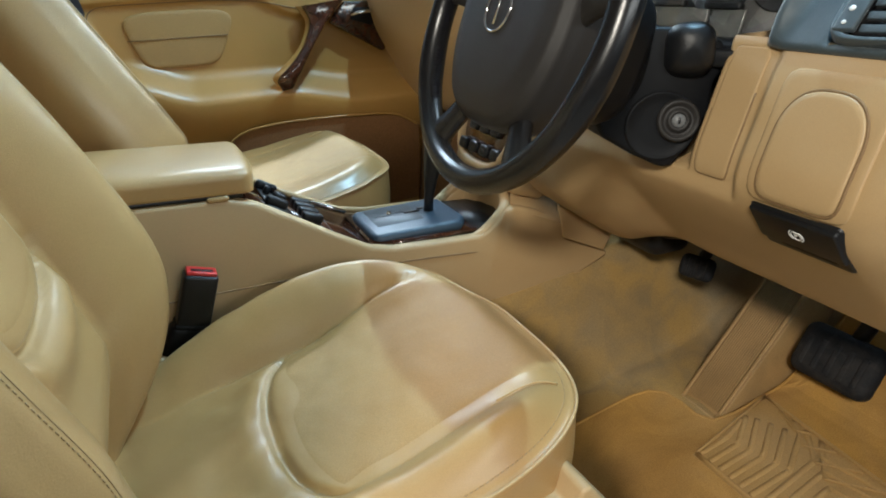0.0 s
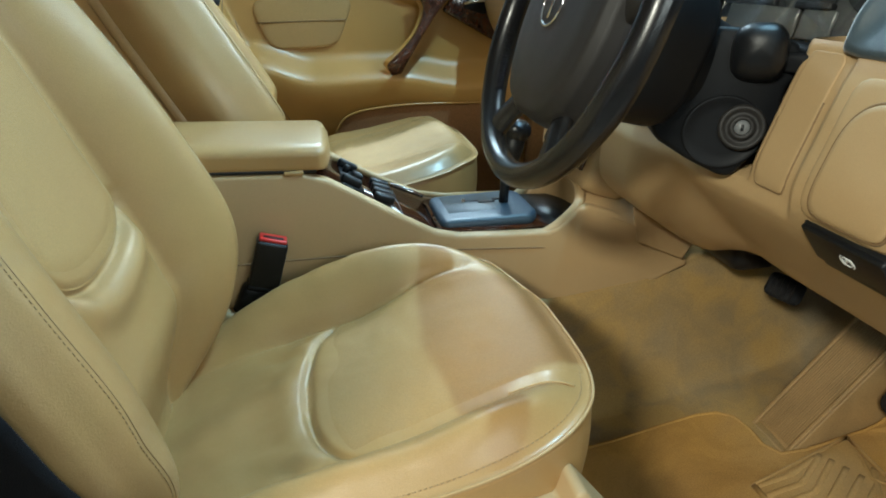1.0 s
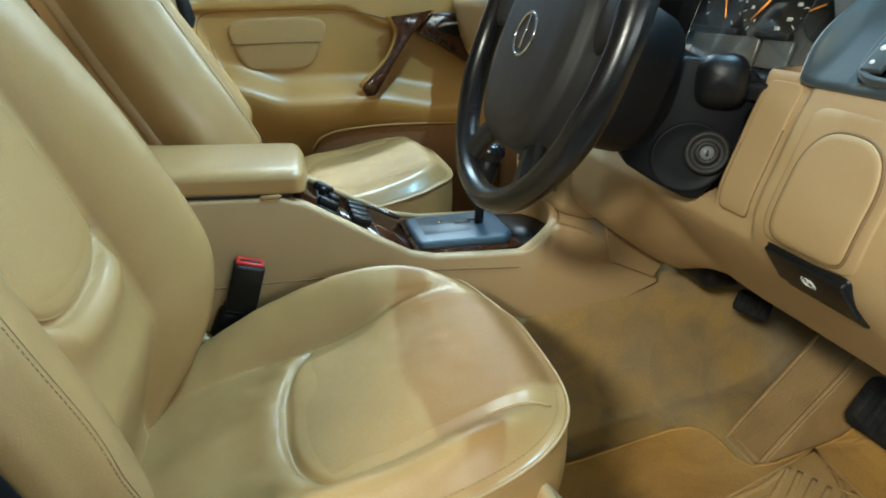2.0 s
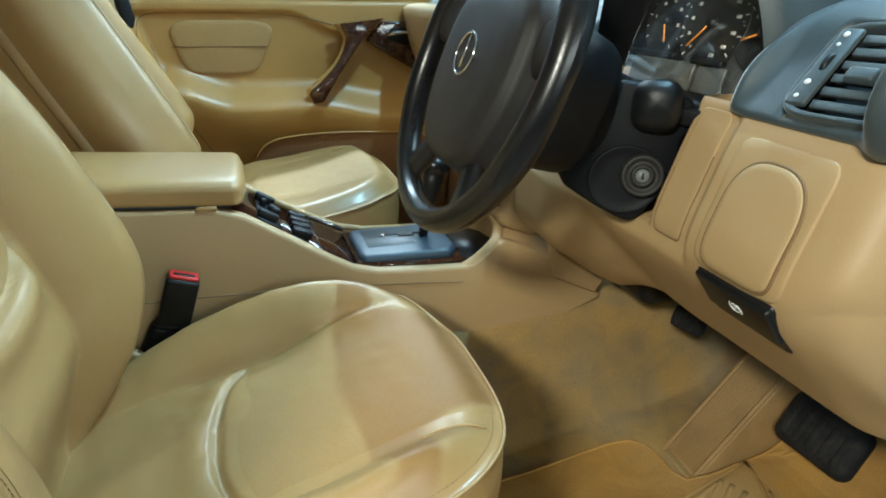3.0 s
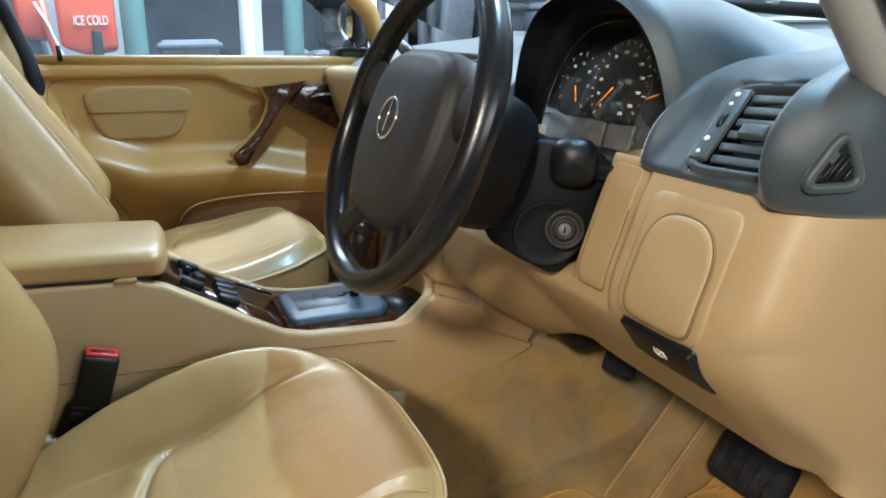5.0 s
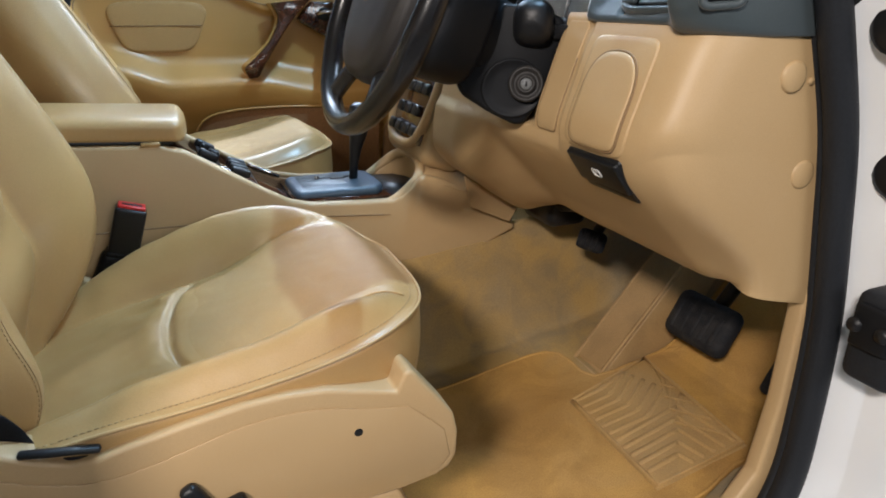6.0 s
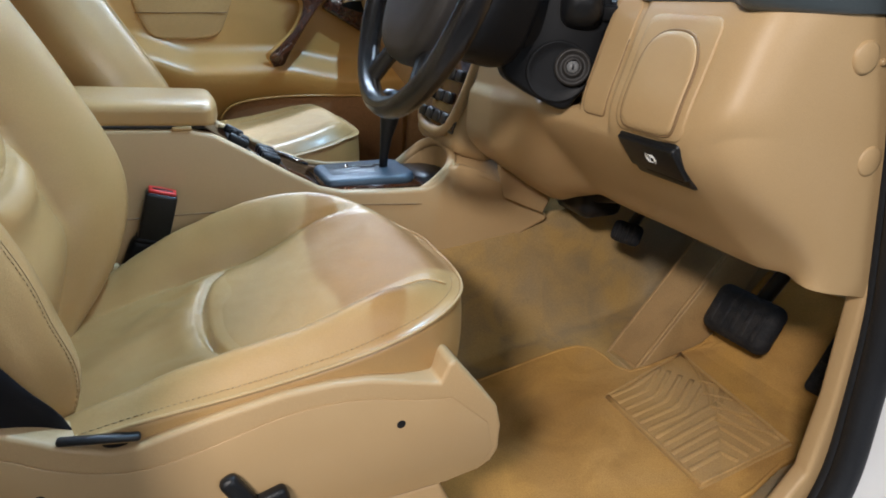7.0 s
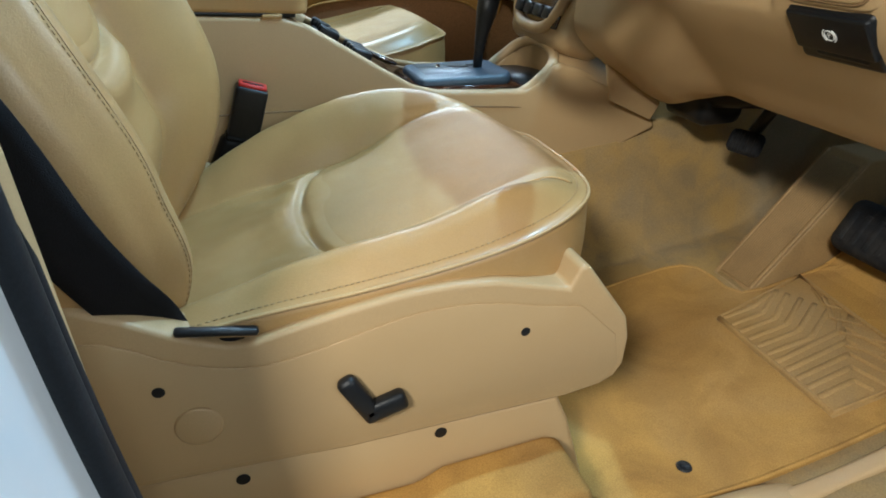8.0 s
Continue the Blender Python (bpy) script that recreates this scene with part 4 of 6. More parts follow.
arm = thing("armrest", (-0.4, 0.38, 0.46), "beige leather padded armrest lid on the centre console", "armrest")


def armrest(u, v):
    t = 2 * math.pi * u
    c, s = math.cos(t), math.sin(t)
    pw = 3.4 if s > 0 else 14.0
    k = (abs(c) ** pw + abs(s) ** pw) ** (-1 / pw)
    x0, x1 = -0.66, -0.126
    end = 1.0 - 0.22 * sm(0.95, 1.0, v) ** 2 - 0.30 * sm(0.985, 1.0, v)
    tail = 1.0 - 0.4 * sm(0.03, 0.0, v)
    q = end * tail
    z = 0.4965 + 0.022 * q * s * k
    return x0 + (x1 - x0) * (v ** 0.8), 0.384 + 0.104 * q * c * k, max(z, 0.4785 + 0.003 * sm(0.9, 1.0, abs(c))) + 0.06 * (x1 - x0) * (1 - v ** 0.8)


bm = surf(armrest, 48, 60, wrap_u=True)
bmesh.ops.holes_fill(bm, edges=[e for e in bm.edges if e.is_boundary], sides=0)
part("lid", bm, LEATHER, arm)
part("hinge_gap", rbox(0.50, 0.1985, 0.006, 0.001, 1, pose(-0.40, 0.3815, 0.4930, 0, 3.43, 0)), BLACK, arm)
part("catch", rbox(0.03, 0.006, 0.008, 0.003, 2, pose(-0.185, 0.2800, 0.4780)), LEATHER, arm)

# ---- seats ----
top_c = spline([(-0.44, 0.200), (-0.376, 0.225), (-0.28, 0.255), (-0.19, 0.279), (-0.10, 0.302), (0.0, 0.336), (0.06, 0.353), (0.10, 0.354), (0.135, 0.342)])


far_keys = spline([(-0.44, 0.212), (-0.38, 0.244), (-0.30, 0.290), (-0.225, 0.332), (-0.15, 0.361), (-0.09, 0.378), (-0.014, 0.385), (0.05, 0.379), (0.09, 0.366), (0.135, 0.344)])


def far_crest(x):
    lo, hi = 0.0, 1.0
    for _ in range(18):
        mid = (lo + hi) / 2
        lo, hi = (mid, hi) if far_keys(mid)[0] < x else (lo, mid)
    return far_keys(lo)[1]


def cushion_z(x, y):
    lo, hi = 0.0, 1.0
    for _ in range(18):
        mid = (lo + hi) / 2
        lo, hi = (mid, hi) if top_c(mid)[0] < x else (lo, mid)
    z = top_c(lo)[1]
    v = abs(y) / 0.24
    rise = 0.050 - 0.012 * sm(-0.2, -0.05, x) - 0.022 * sm(-0.02, 0.10, x)
    if y > 0:
        rise = far_crest(x) - z
    k = sm(0.54, 0.84, v)
    if y > 0:
        t = min(max((v - 0.60) / 0.27, 0.0), 1.0)
        soft = sm(-0.12, 0.05, x)
        k = (1 - (1 - t) ** 2) * (1 - soft) + sm(0.34, 0.88, v) * soft
    z += rise * k
    return z


def u_line(y):
    """The rear edge of the centre panel."""
    k = min(abs(y) / 0.150, 1.0)
    return -0.192 + 0.075 * (1 - math.sqrt(max(1 - k ** 2.6, 0)))


def groove(x, y):
    mid = sm(0.150, 0.100, abs(y))
    d = 1.25 * math.exp(-((x - u_line(y)) / 0.0045) ** 2) * sm(0.150, 0.135, abs(y))
    e = 0.45 * math.exp(-((abs(y) - 0.147) / 0.008) ** 2) * sm(-0.17, -0.09, x) * sm(0.12, 0.08, x)
    if y > 0:
        e = 1.0 * math.exp(-((y - 0.146) / 0.0045) ** 2) * sm(-0.30, -0.16, x) * sm(0.09, 0.03, x)
    roll = 0.005 * math.exp(-((x - u_line(y) + 0.024) / 0.018) ** 2) * mid
    pucker = 0.0036 * math.sin(80 * y + 40 * x + 1.5 * noise.noise((x * 30, y * 30, 0))) * math.exp(-((x - u_line(y) + 0.04) / 0.03) ** 2) * sm(0.05, 0.11, abs(y)) * sm(0.16, 0.13, abs(y))
    return -0.008 * max(d, e) + roll + pucker


def seat(name, place, side, label):
    """side: -1 where the trimmed side looks to the driver's door, +1 to the passenger's."""
    s = thing(name, place, label, "car seat", "front seats")
    X, Y = place[0], place[1]
    w = lambda p: Vector((p[0] + X, p[1] + Y, p[2] + place[2]))

    edge_z = spline([(-0.44, 0.280), (-0.314, 0.290), (-0.259, 0.297), (-0.154, 0.306), (-0.041, 0.321), (0.05, 0.336), (0.09, 0.341), (0.13, 0.338)])
    cx, ax, bx, by = -0.15, 0.279, 0.29, 0.240

    def soft_top(x, y):
        if side < 0:
            return cushion_z(x, y)
        return cushion_z(x, 0.0) + 0.010 + 0.026 * sm(0.04, -0.20, x) + 0.008 * sm(0.30, 0.80, abs(y) / 0.24)

    def crease(x, y):
        return groove(x, y) * (1.0 if side < 0 else 0.15)

    def rim_at(t):
        c, q = math.cos(t), math.sin(t)
        pw = 3.5 if c > 0 else 7.0
        k = (abs(c) ** pw + abs(q) ** pw) ** (-1 / pw)
        return cx + (ax if c > 0 else bx) * c * k, by * q * k

    def edge_at(x, y=-1.0):
        e = edge_z((x + 0.44) / 0.57)[1]
        if side > 0:
            return max(e, cushion_z(x, 0.0) - 0.014 + 0.026 * sm(0.04, -0.20, x))
        return e + (min(e, far_crest(x) - 0.026) - e) * sm(0.02, 0.16, y)

    def top_at(x, y):
        a, pw = (ax, 3.5) if x > cx else (bx, 7.0)
        r = (abs((x - cx) / a) ** pw + abs(y / by) ** pw) ** (1 / pw)
        k = sm(0.78, 1.0, r) ** 2.2
        return soft_top(x, y) * (1 - k) + edge_at(x, y) * k

    def cushion(u, v):
        """v: the top from its middle out to 0.8, then the wall below the piping."""
        ex, ey = rim_at(2 * math.pi * u)
        if v > 0.8:
            f = (v - 0.8) / 0.2
            z = edge_at(ex, ey) * (1 - f) + 0.16 * f
            g = 1 + 0.035 * math.sin(math.pi * min(f * 1.3, 1)) * 0.6 - 0.05 * f
            return w((cx + (ex - cx) * g, ey * g, z))
        r = (v / 0.8) ** 0.8
        x, y = cx + (ex - cx) * r, ey * r
        z = soft_top(x, y)
        k = sm(0.78, 1.0, r) ** 2.2
        wr = 0.0026 * noise.noise((x * 26, y * 9, 1.7)) * sm(-0.08, -0.2, x) + 0.001 * noise.noise((x * 40, y * 40, 0.3))
        return w((x, y, (z + crease(x, y) + wr) * (1 - k) + edge_at(x, y) * k))

    part("cushion", surf(cushion, 220, 90, wrap_u=True), LEATHER, s, "beige leather seat cushion with bolsters")

    def insert(u, v):
        y = 0.140 * (2 * u - 1)
        x0 = u_line(y) + 0.003
        x = x0 + (0.121 - 0.008 * (2 * u - 1) ** 2 - x0) * v
        rimd = min(min(u, 1 - u) * 0.28, v * 0.25)
        wr = 0.001 * noise.noise((x * 40, y * 40, 0.3))
        return w((x, y, top_at(x, y) + crease(x, y) + wr + 0.0028 * sm(0.0, 0.022, rimd) - 0.0022))

    part("cushion_insert", surf(insert, 80, 90), CENTRELEATHER, s, "smooth leather centre panel")
    pipe = []
    for i in range(161):
        ex, ey = rim_at(radians(-138 + 276 * i / 160))
        pipe.append(w((ex * 1.0 + 0.001, ey * 1.004, edge_at(ex, ey) + 0.0005)))
    part("piping", tube(pipe, 0.0019, 8), PIPING, s, "pale piping")
    for sg in (side,):
        fs = [(0.02 + 0.075 * i / 20, sg * (0.146 + 0.006 * (i / 20) ** 2)) for i in range(20)]
        part("bolster_seam", tube([w((a, b, top_at(a, b) + 0.0002)) for a, b in fs], 0.0014, 6), PIPING, s)
    bm = bmesh.new()
    for i in range(130):
        t = radians(-134 + 1.1 * i)
        a, b = [w((cx + (rim_at(q)[0] - cx) * 0.962, rim_at(q)[1] * 0.962, top_at(cx + (rim_at(q)[0] - cx) * 0.962, rim_at(q)[1] * 0.962) + 0.0003)) for q in (t, t + radians(0.7))]
        stitch = tube([a, b], 0.0006, 5)
        me = bpy.data.meshes.new("stitch")
        stitch.to_mesh(me)
        stitch.free()
        bm.from_mesh(me)
        bpy.data.meshes.remove(me)
    part("edge_stitching", bm, STITCH, s)

    # backrest
    lean = radians(25)
    deep = 0.24 if side < 0 else 0.145
    up, fwd, o = Vector((-math.sin(lean), 0, math.cos(lean))), Vector((math.cos(lean), 0, math.sin(lean))), Vector((-0.390, 0, 0.212))

    def back_depth(h, q):
        middle = 0.020 + 0.095 * sm(0.0, 0.15, h) + 0.11 * max(h - 0.15, 0.0)
        top = 0.035 + 0.178 * (1 - (1 - min(h / 0.25, 1.0)) ** 3) + 0.004 * sm(0.17, 0.35, h) - 0.012 * sm(0.35, 0.6, h)
        if side > 0:
            middle = 0.004 + 0.052 * sm(0.0, 0.15, h) + 0.04 * max(h - 0.15, 0.0)
            top = 0.020 + 0.165 * sm(0.0, 0.19, h) - 0.025 * sm(0.17, 0.56, h) + 0.03 * (q < 0) * sm(0.0, 0.12, h)
        elif q < 0:
            top -= 0.052 * sm(0.0, 0.15, h)
        crest = max(top - middle, 0.012)
        t = min(max((abs(q) - 0.50) / 0.32, 0.0), 1.0)
        over = max(abs(q) - 0.82, 0.0) / 0.18
        return middle + crest * math.sin(0.5 * math.pi * t) ** 0.78 * (1 - (0.46 if side < 0 or q > 0 else 0.20) * over ** 2.2)

    def back_half(h):
        return 0.200 + 0.044 * sm(0.0, 0.17, h) - 0.048 * sm(0.20, 0.62, h)

    def back_u(q):
        return 0.235 + 0.055 * (1 - math.sqrt(max(1 - min(abs(q) / 0.50, 1) ** 2.4, 0)))

    def back(u, v):
        h = 0.80 * u
        hw = back_half(h) * (1 - 0.25 * sm(0.94, 1.0, u))
        if v < 0.18 or v > 0.82:
            f = (0.18 - v) / 0.18 if v < 0.18 else (v - 0.82) / 0.18
            sg = -1 if v < 0.18 else 1
            d = back_depth(h, sg) - 0.014 - deep * f
            return w(o + up * h + fwd * d + Vector((0, sg * (hw + 0.016 * math.sin(math.pi * min(f * 1.3, 1.0)) - 0.03 * f * f), 0)))
        q = (v - 0.18) / 0.64 * 2 - 1
        d = back_depth(h, q) - 0.014 * sm(0.88, 1.0, abs(q))
        g = -0.011 * math.exp(-((h - back_u(q)) / 0.006) ** 2) + 0.012 * math.exp(-((h - back_u(q) + 0.028) / 0.020) ** 2) * sm(0.50, 0.38, abs(q)) if abs(q) < 0.50 else 0
        e = -0.006 * math.exp(-((abs(q) - 0.50) * hw / 0.006) ** 2)
        return w(o + up * h + fwd * (d + g + e) + Vector((0, q * hw, 0)))

    part("backrest", surf(back, 200, 170, flip=True), LEATHER, s, "beige leather backrest with bolsters")

    def back_insert(u, v):
        q = 0.48 * (2 * u - 1)
        h0 = back_u(q) + 0.004
        h = h0 + (0.75 - h0) * v
        rimd = min(min(u, 1 - u) * 0.24, v * 0.3)
        return w(o + up * h + fwd * (back_depth(h, q) + 0.0060 * sm(0, 0.018, rimd) - 0.004) + Vector((0, q * back_half(h), 0)))

    part("backrest_insert", surf(back_insert, 60, 80, flip=True), CENTRELEATHER, s, "smooth leather centre panel")
    for sg in (-1, 1):
        def seam_at(h, off):
            q = sg * off
            d = back_depth(h, q) - 0.014 * sm(0.88, 1.0, abs(q))
            return w(o + up * h + fwd * (d + 0.0004) + Vector((0, q * back_half(h), 0)))

        part("seam", tube([seam_at(0.03 + 0.72 * i / 59, 0.865) for i in range(60)], 0.0005 if side < 0 else 0.0010, 5), STITCH, s)
        bm = bmesh.new()
        for i in range(131):
            h = 0.03 + 0.0055 * i
            a, b = seam_at(h, 0.885), seam_at(h + 0.0034, 0.885)
            stitch = tube([a, b], 0.0005, 5)
            me = bpy.data.meshes.new("stitch")
            stitch.to_mesh(me)
            stitch.free()
            bm.from_mesh(me)
            bpy.data.meshes.remove(me)
        part("stitching", bm, STITCH, s, "brown stitched seam")
    if side > 0:
        def band_at(h):
            return w(o + up * h + fwd * (back_depth(h, -1.0) - 0.014 - 0.112) + Vector((0, -back_half(h) - 0.0015 + 0.03 * 0.60, 0)))

        part("side_band", tube([band_at(0.02 + 0.70 * i / 40) for i in range(41)], 0.011, 8, flat=0.5, side=tuple(fwd)), PIPING, s, "pale sewn band on the backrest side")
    # base, runner cover and trimmed side
    part("base", rbox(0.46, 0.40, 0.16, 0.02, 2, pose(X - 0.19, Y, 0.12)), BLACK, s)
    sd = side
    a, b = (-0.252, -0.205) if sd < 0 else (0.205, 0.252)
    val = [(-0.50, 0.345), (-0.40, 0.338), (-0.36, 0.318), (-0.317, 0.292), (-0.285, 0.279), (-0.262, 0.278), (-0.235, 0.284), (-0.18, 0.294), (-0.123, 0.302), (-0.075, 0.303), (-0.034, 0.299), (0.01, 0.287), (0.046, 0.276),
           (0.056, 0.300), (0.066, 0.300), (0.118, 0.228), (0.124, 0.20), (0.122, 0.165), (0.112, 0.150), (0.095, 0.142), (0.053, 0.136), (-0.188, 0.131), (-0.339, 0.137), (-0.50, 0.140)]
    bm = prism([(p + X, q) for p, q in val], a + Y, b + Y, "xz", 0.007, 3)
    vp = part("side_trim", bm, PLASTIC, s, "beige plastic seat side trim")
    face = sd * 0.252 + Y
    ridge = spline([(-0.47, 0.312), (-0.38, 0.302), (-0.33, 0.272), (-0.27, 0.253), (-0.22, 0.257), (-0.12, 0.279), (-0.05, 0.279), (0.02, 0.262), (0.06, 0.255)])
    lower = [(ridge(i / 24)[0], ridge(i / 24)[1]) for i in range(25)] + [(0.105, 0.21), (0.112, 0.17), (0.095, 0.152), (0.05, 0.146), (-0.188, 0.141), (-0.339, 0.147), (-0.47, 0.15)]
    part("side_panel", prism([(p + X, q) for p, q in lower], face, face + sd * 0.0022, "xz", 0.0021, 2), PLASTIC, vp)
    face += sd * 0.0022
    for hx, hz, r in ((-0.002, 0.236, 0.0052), (-0.348, 0.245, 0.0056)):
        part("screw_hole", lathe([(0, 0.0004), (r * 0.8, 0.0005), (r, 0.0)], 20, facing((hx + X, face, hz), (0, sd, 0))), BLACK, vp)
    part("cover_disc", lathe([(0, 0.0022), (0.019, 0.0022), (0.021, 0.001), (0.0215, -0.002)], 32, facing((-0.322 + X, face, 0.200), (0, sd, 0))), PLASTIC, vp)
    part("seat_switch", rbox(0.020, 0.016, 0.058, 0.007, 3, pose(-0.176 + X, face + sd * 0.006, 0.200, 0, -28, 0)), BLACK, vp, "black seat adjuster switch")
    part("seat_switch", rbox(0.046, 0.016, 0.022, 0.006, 3, pose(-0.152 + X, face + sd * 0.006, 0.184, 0, -16, 0)), BLACK, vp, "black seat adjuster switch")
    part("runner_cover", prism([(p + X, q) for p, q in [(-0.52, -0.01), (-0.52, 0.135), (0.048, 0.132), (0.066, 0.09), (0.094, -0.01)]], (-0.245 if sd < 0 else 0.20) + Y, (-0.20 if sd < 0 else 0.245) + Y, "xz", 0.006, 2), PLASTIC, s, "beige plastic runner cover")
    for hx, hz in ((-0.09, 0.118), (-0.295, 0.115)):
        part("screw_hole", lathe([(0, 0.0004), (0.0055, 0.0005), (0.007, 0)], 16, facing((hx + X, sd * 0.2455 + Y, hz), (0, sd, 0))), BLACK, s)
    return s


driver = seat("driver_seat", (0.0, 0.0, 0.0), -1, "beige leather driver's seat with power switches, worn and creased")
passenger = seat("passenger_seat", (0.075, 0.775, 0.040), 1, "beige leather passenger seat beside the console")

# carpeted hump between runner cover and sill
hump = thing("carpet_hump", (-0.05, -0.29, 0.0), "tan carpeted ledge beside the driver's seat base", "carpet", kind="structure")
part("pad", prism([(-0.40, -0.02), (-0.40, 0.05), (-0.12, 0.06), (-0.09, 0.075), (0.03, 0.083), (0.048, 0.078), (0.085, -0.02)], -0.335, -0.2465, "xz", 0.012, 3), MATCARPET, hump)

# ---- belt, buckle ----
buckle = thing("belt_buckle", (-0.26, 0.283, 0.25), "black seat belt buckle with a red release button", "seat belt buckle")
mb = facing((-0.2262, 0.2565, 0.3855), (0.30, -0.10, 0.95), (0.0, 1, 0.1))
part("body", rbox(0.047, 0.026, 0.085, 0.005, 3, mb @ pose(0, 0, -0.044)), BLACK, buckle)
part("button", rbox(0.041, 0.020, 0.006, 0.002, 2, mb @ pose(0, 0, 0.001)), RED, buckle, "red release button")
part("slot", rbox(0.030, 0.006, 0.002, 0.0008, 1, mb @ pose(0, -0.003, 0.0042)), BLACK, buckle)
part("collar", rbox(0.050, 0.029, 0.010, 0.004, 2, mb @ pose(-0.001, 0, -0.084)), MATTBLACK, buckle)
part("boot", rbox(0.058, 0.030, 0.085, 0.011, 4, mb @ pose(-0.008, 0, -0.128, 0, 9, 0)), MATTBLACK, buckle, "soft black rubber boot")
clip = thing("seat_gap_bracket", (-0.30, 0.27, 0.22), "small beige bracket in the gap beside the seat", "bracket")
part("plate", rbox(0.03, 0.02, 0.05, 0.006, 2, pose(-0.312, 0.258, 0.248, 0, 20, 0)), PLASTIC, clip)
belt = thing("seat_belt", (-0.33, -0.24, 0.3), "black webbing seat belt anchored at the driver's seat", "seat belt")
bl = spline([(-0.56, -0.335, 1.05), (-0.48, -0.295, 0.70), (-0.435, -0.272, 0.55), (-0.407, -0.264, 0.475), (-0.383, -0.259, 0.40), (-0.362, -0.246, 0.345), (-0.345, -0.226, 0.30), (-0.335, -0.222, 0.26)])


def webbing(u, v):
    p = bl(u)
    t = (bl(min(u + 0.01, 1)) - bl(max(u - 0.01, 0))).normalized()
    a = t.cross(Vector((0.1, -1, 0.15))).normalized()
    return p + a * 0.025 * (2 * v - 1)


b1 = part("webbing", surf(webbing, 60, 4), WEBBING, belt)
so = b1.modifiers.new("thick", "SOLIDIFY")
so.thickness = 0.0018
part("anchor", prism([(-0.345, 0.292), (-0.30, 0.283), (-0.262, 0.277), (-0.262, 0.270), (-0.31, 0.272), (-0.35, 0.283)], -0.246, -0.226, "xz", 0.003, 2), BLACK, belt, "black metal anchor")
part("tongue", rbox(0.070, 0.010, 0.007, 0.003, 2, pose(-0.292, -0.2465, 0.2925, 0, 10, 0)), BLACK, belt, "black anchor clip")

# ---- steering wheel and column ----
wheel = thing("steering_wheel", (0.131, 0.014, 0.706), "black leather four-spoke steering wheel with a round chrome badge", "steering wheel")
tilt = radians(21.5)
mw = facing((0.131, 0.014, 0.706), (-math.cos(tilt), -0.005, math.sin(tilt)))


def rim_fn(u, v):
    t, k = 2 * math.pi * u, 2 * math.pi * v
    grip = 0.0012 * math.exp(-((abs(math.sin(t)) - 0.33) / 0.2) ** 2)
    r = 0.0148 + grip
    R = 0.178 + r * math.cos(k) * 0.98
    return mw @ Vector((R * math.cos(t), R * math.sin(t), r * 1.08 * math.sin(k)))


part("rim", surf(rim_fn, 120, 20, wrap_u=True), WHEELSKIN, wheel, "worn black leather rim")
for t0 in (22, 158, 205, 335):
    for i in range(16):
        t = radians(t0 - 13 + 26 * i / 15)
        q = [mw @ Vector(((0.178 - 0.0162 * math.cos(p)) * math.cos(t + 0.004 * (i % 2)), (0.178 - 0.0162 * math.cos(p)) * math.sin(t + 0.004 * (i % 2)), 0.0168 * math.sin(p))) for p in (-0.5, -0.2, 0.1, 0.4)]
        part("rim_stitch", tube(q, 0.0010, 5), WHEELSKIN, wheel)


def hub_fn(u, v):
    t = 2 * math.pi * u
    c, s = math.cos(t), math.sin(t)
    k = (abs(c) ** 3.4 + abs(s) ** 3.4) ** (-1 / 3.4)
    rx, ry = 0.112 - 0.020 * (s < 0) * sm(0, -1, s), 0.100 + 0.014 * (s < 0)
    prof = [(0.0, 0.024), (0.35, 0.0235), (0.7, 0.0205), (0.88, 0.015), (0.96, 0.006), (1.0, -0.010), (0.98, -0.035), (0.80, -0.055)]
    f = v * (len(prof) - 1)
    i = min(int(f), len(prof) - 2)
    g = f - i
    q, h = prof[i][0] * (1 - g) + prof[i + 1][0] * g, prof[i][1] * (1 - g) + prof[i + 1][1] * g
    return mw @ Vector((rx * q * c * k, ry * q * s * k - 0.004, h - 0.004))


part("hub_pad", surf(hub_fn, 72, 28, wrap_u=True), HUBSKIN, wheel, "charcoal airbag pad")
ring = [mw @ Vector((0.0250 * math.cos(2 * math.pi * i / 40), 0.0235 * math.sin(2 * math.pi * i / 40) + 0.006, 0.0205)) for i in range(40)]
badge = part("badge", tube(ring, 0.0019, 8, closed=True), CHROME, wheel, "round chrome badge")
part("badge_bar", tube([mw @ Vector((0, -0.010, 0.0205)), mw @ Vector((0, 0.0285, 0.0205))], lambda t: 0.0024 - 0.0012 * t, 6), CHROME, badge)
for a in (17, 163, 238, 302):
    t = radians(a)
    d = Vector((math.cos(t), math.sin(t), 0))
    n = Vector((-math.sin(t), math.cos(t), 0))

    def spoke(u, v, d=d, n=n, a=a):
        k = 2 * math.pi * v
        r = 0.080 + 0.094 * u
        wdt = (0.027 if a < 180 else 0.017) * (1 + 0.45 * (2 * u - 1) ** 2)
        return mw @ (d * r + n * wdt * math.cos(k) + Vector((0, 0, -0.019 + 0.017 * u + 0.011 * math.sin(k))))

    part("spoke", surf(spoke, 16, 16), WHEELSKIN if a > 180 else HUBSKIN, wheel)

column = thing("steering_column", (0.3, 0.0, 0.65), "black steering column shroud with ignition lock and light switch", "steering column")
axis = Vector((math.cos(tilt), 0, -math.sin(tilt)))


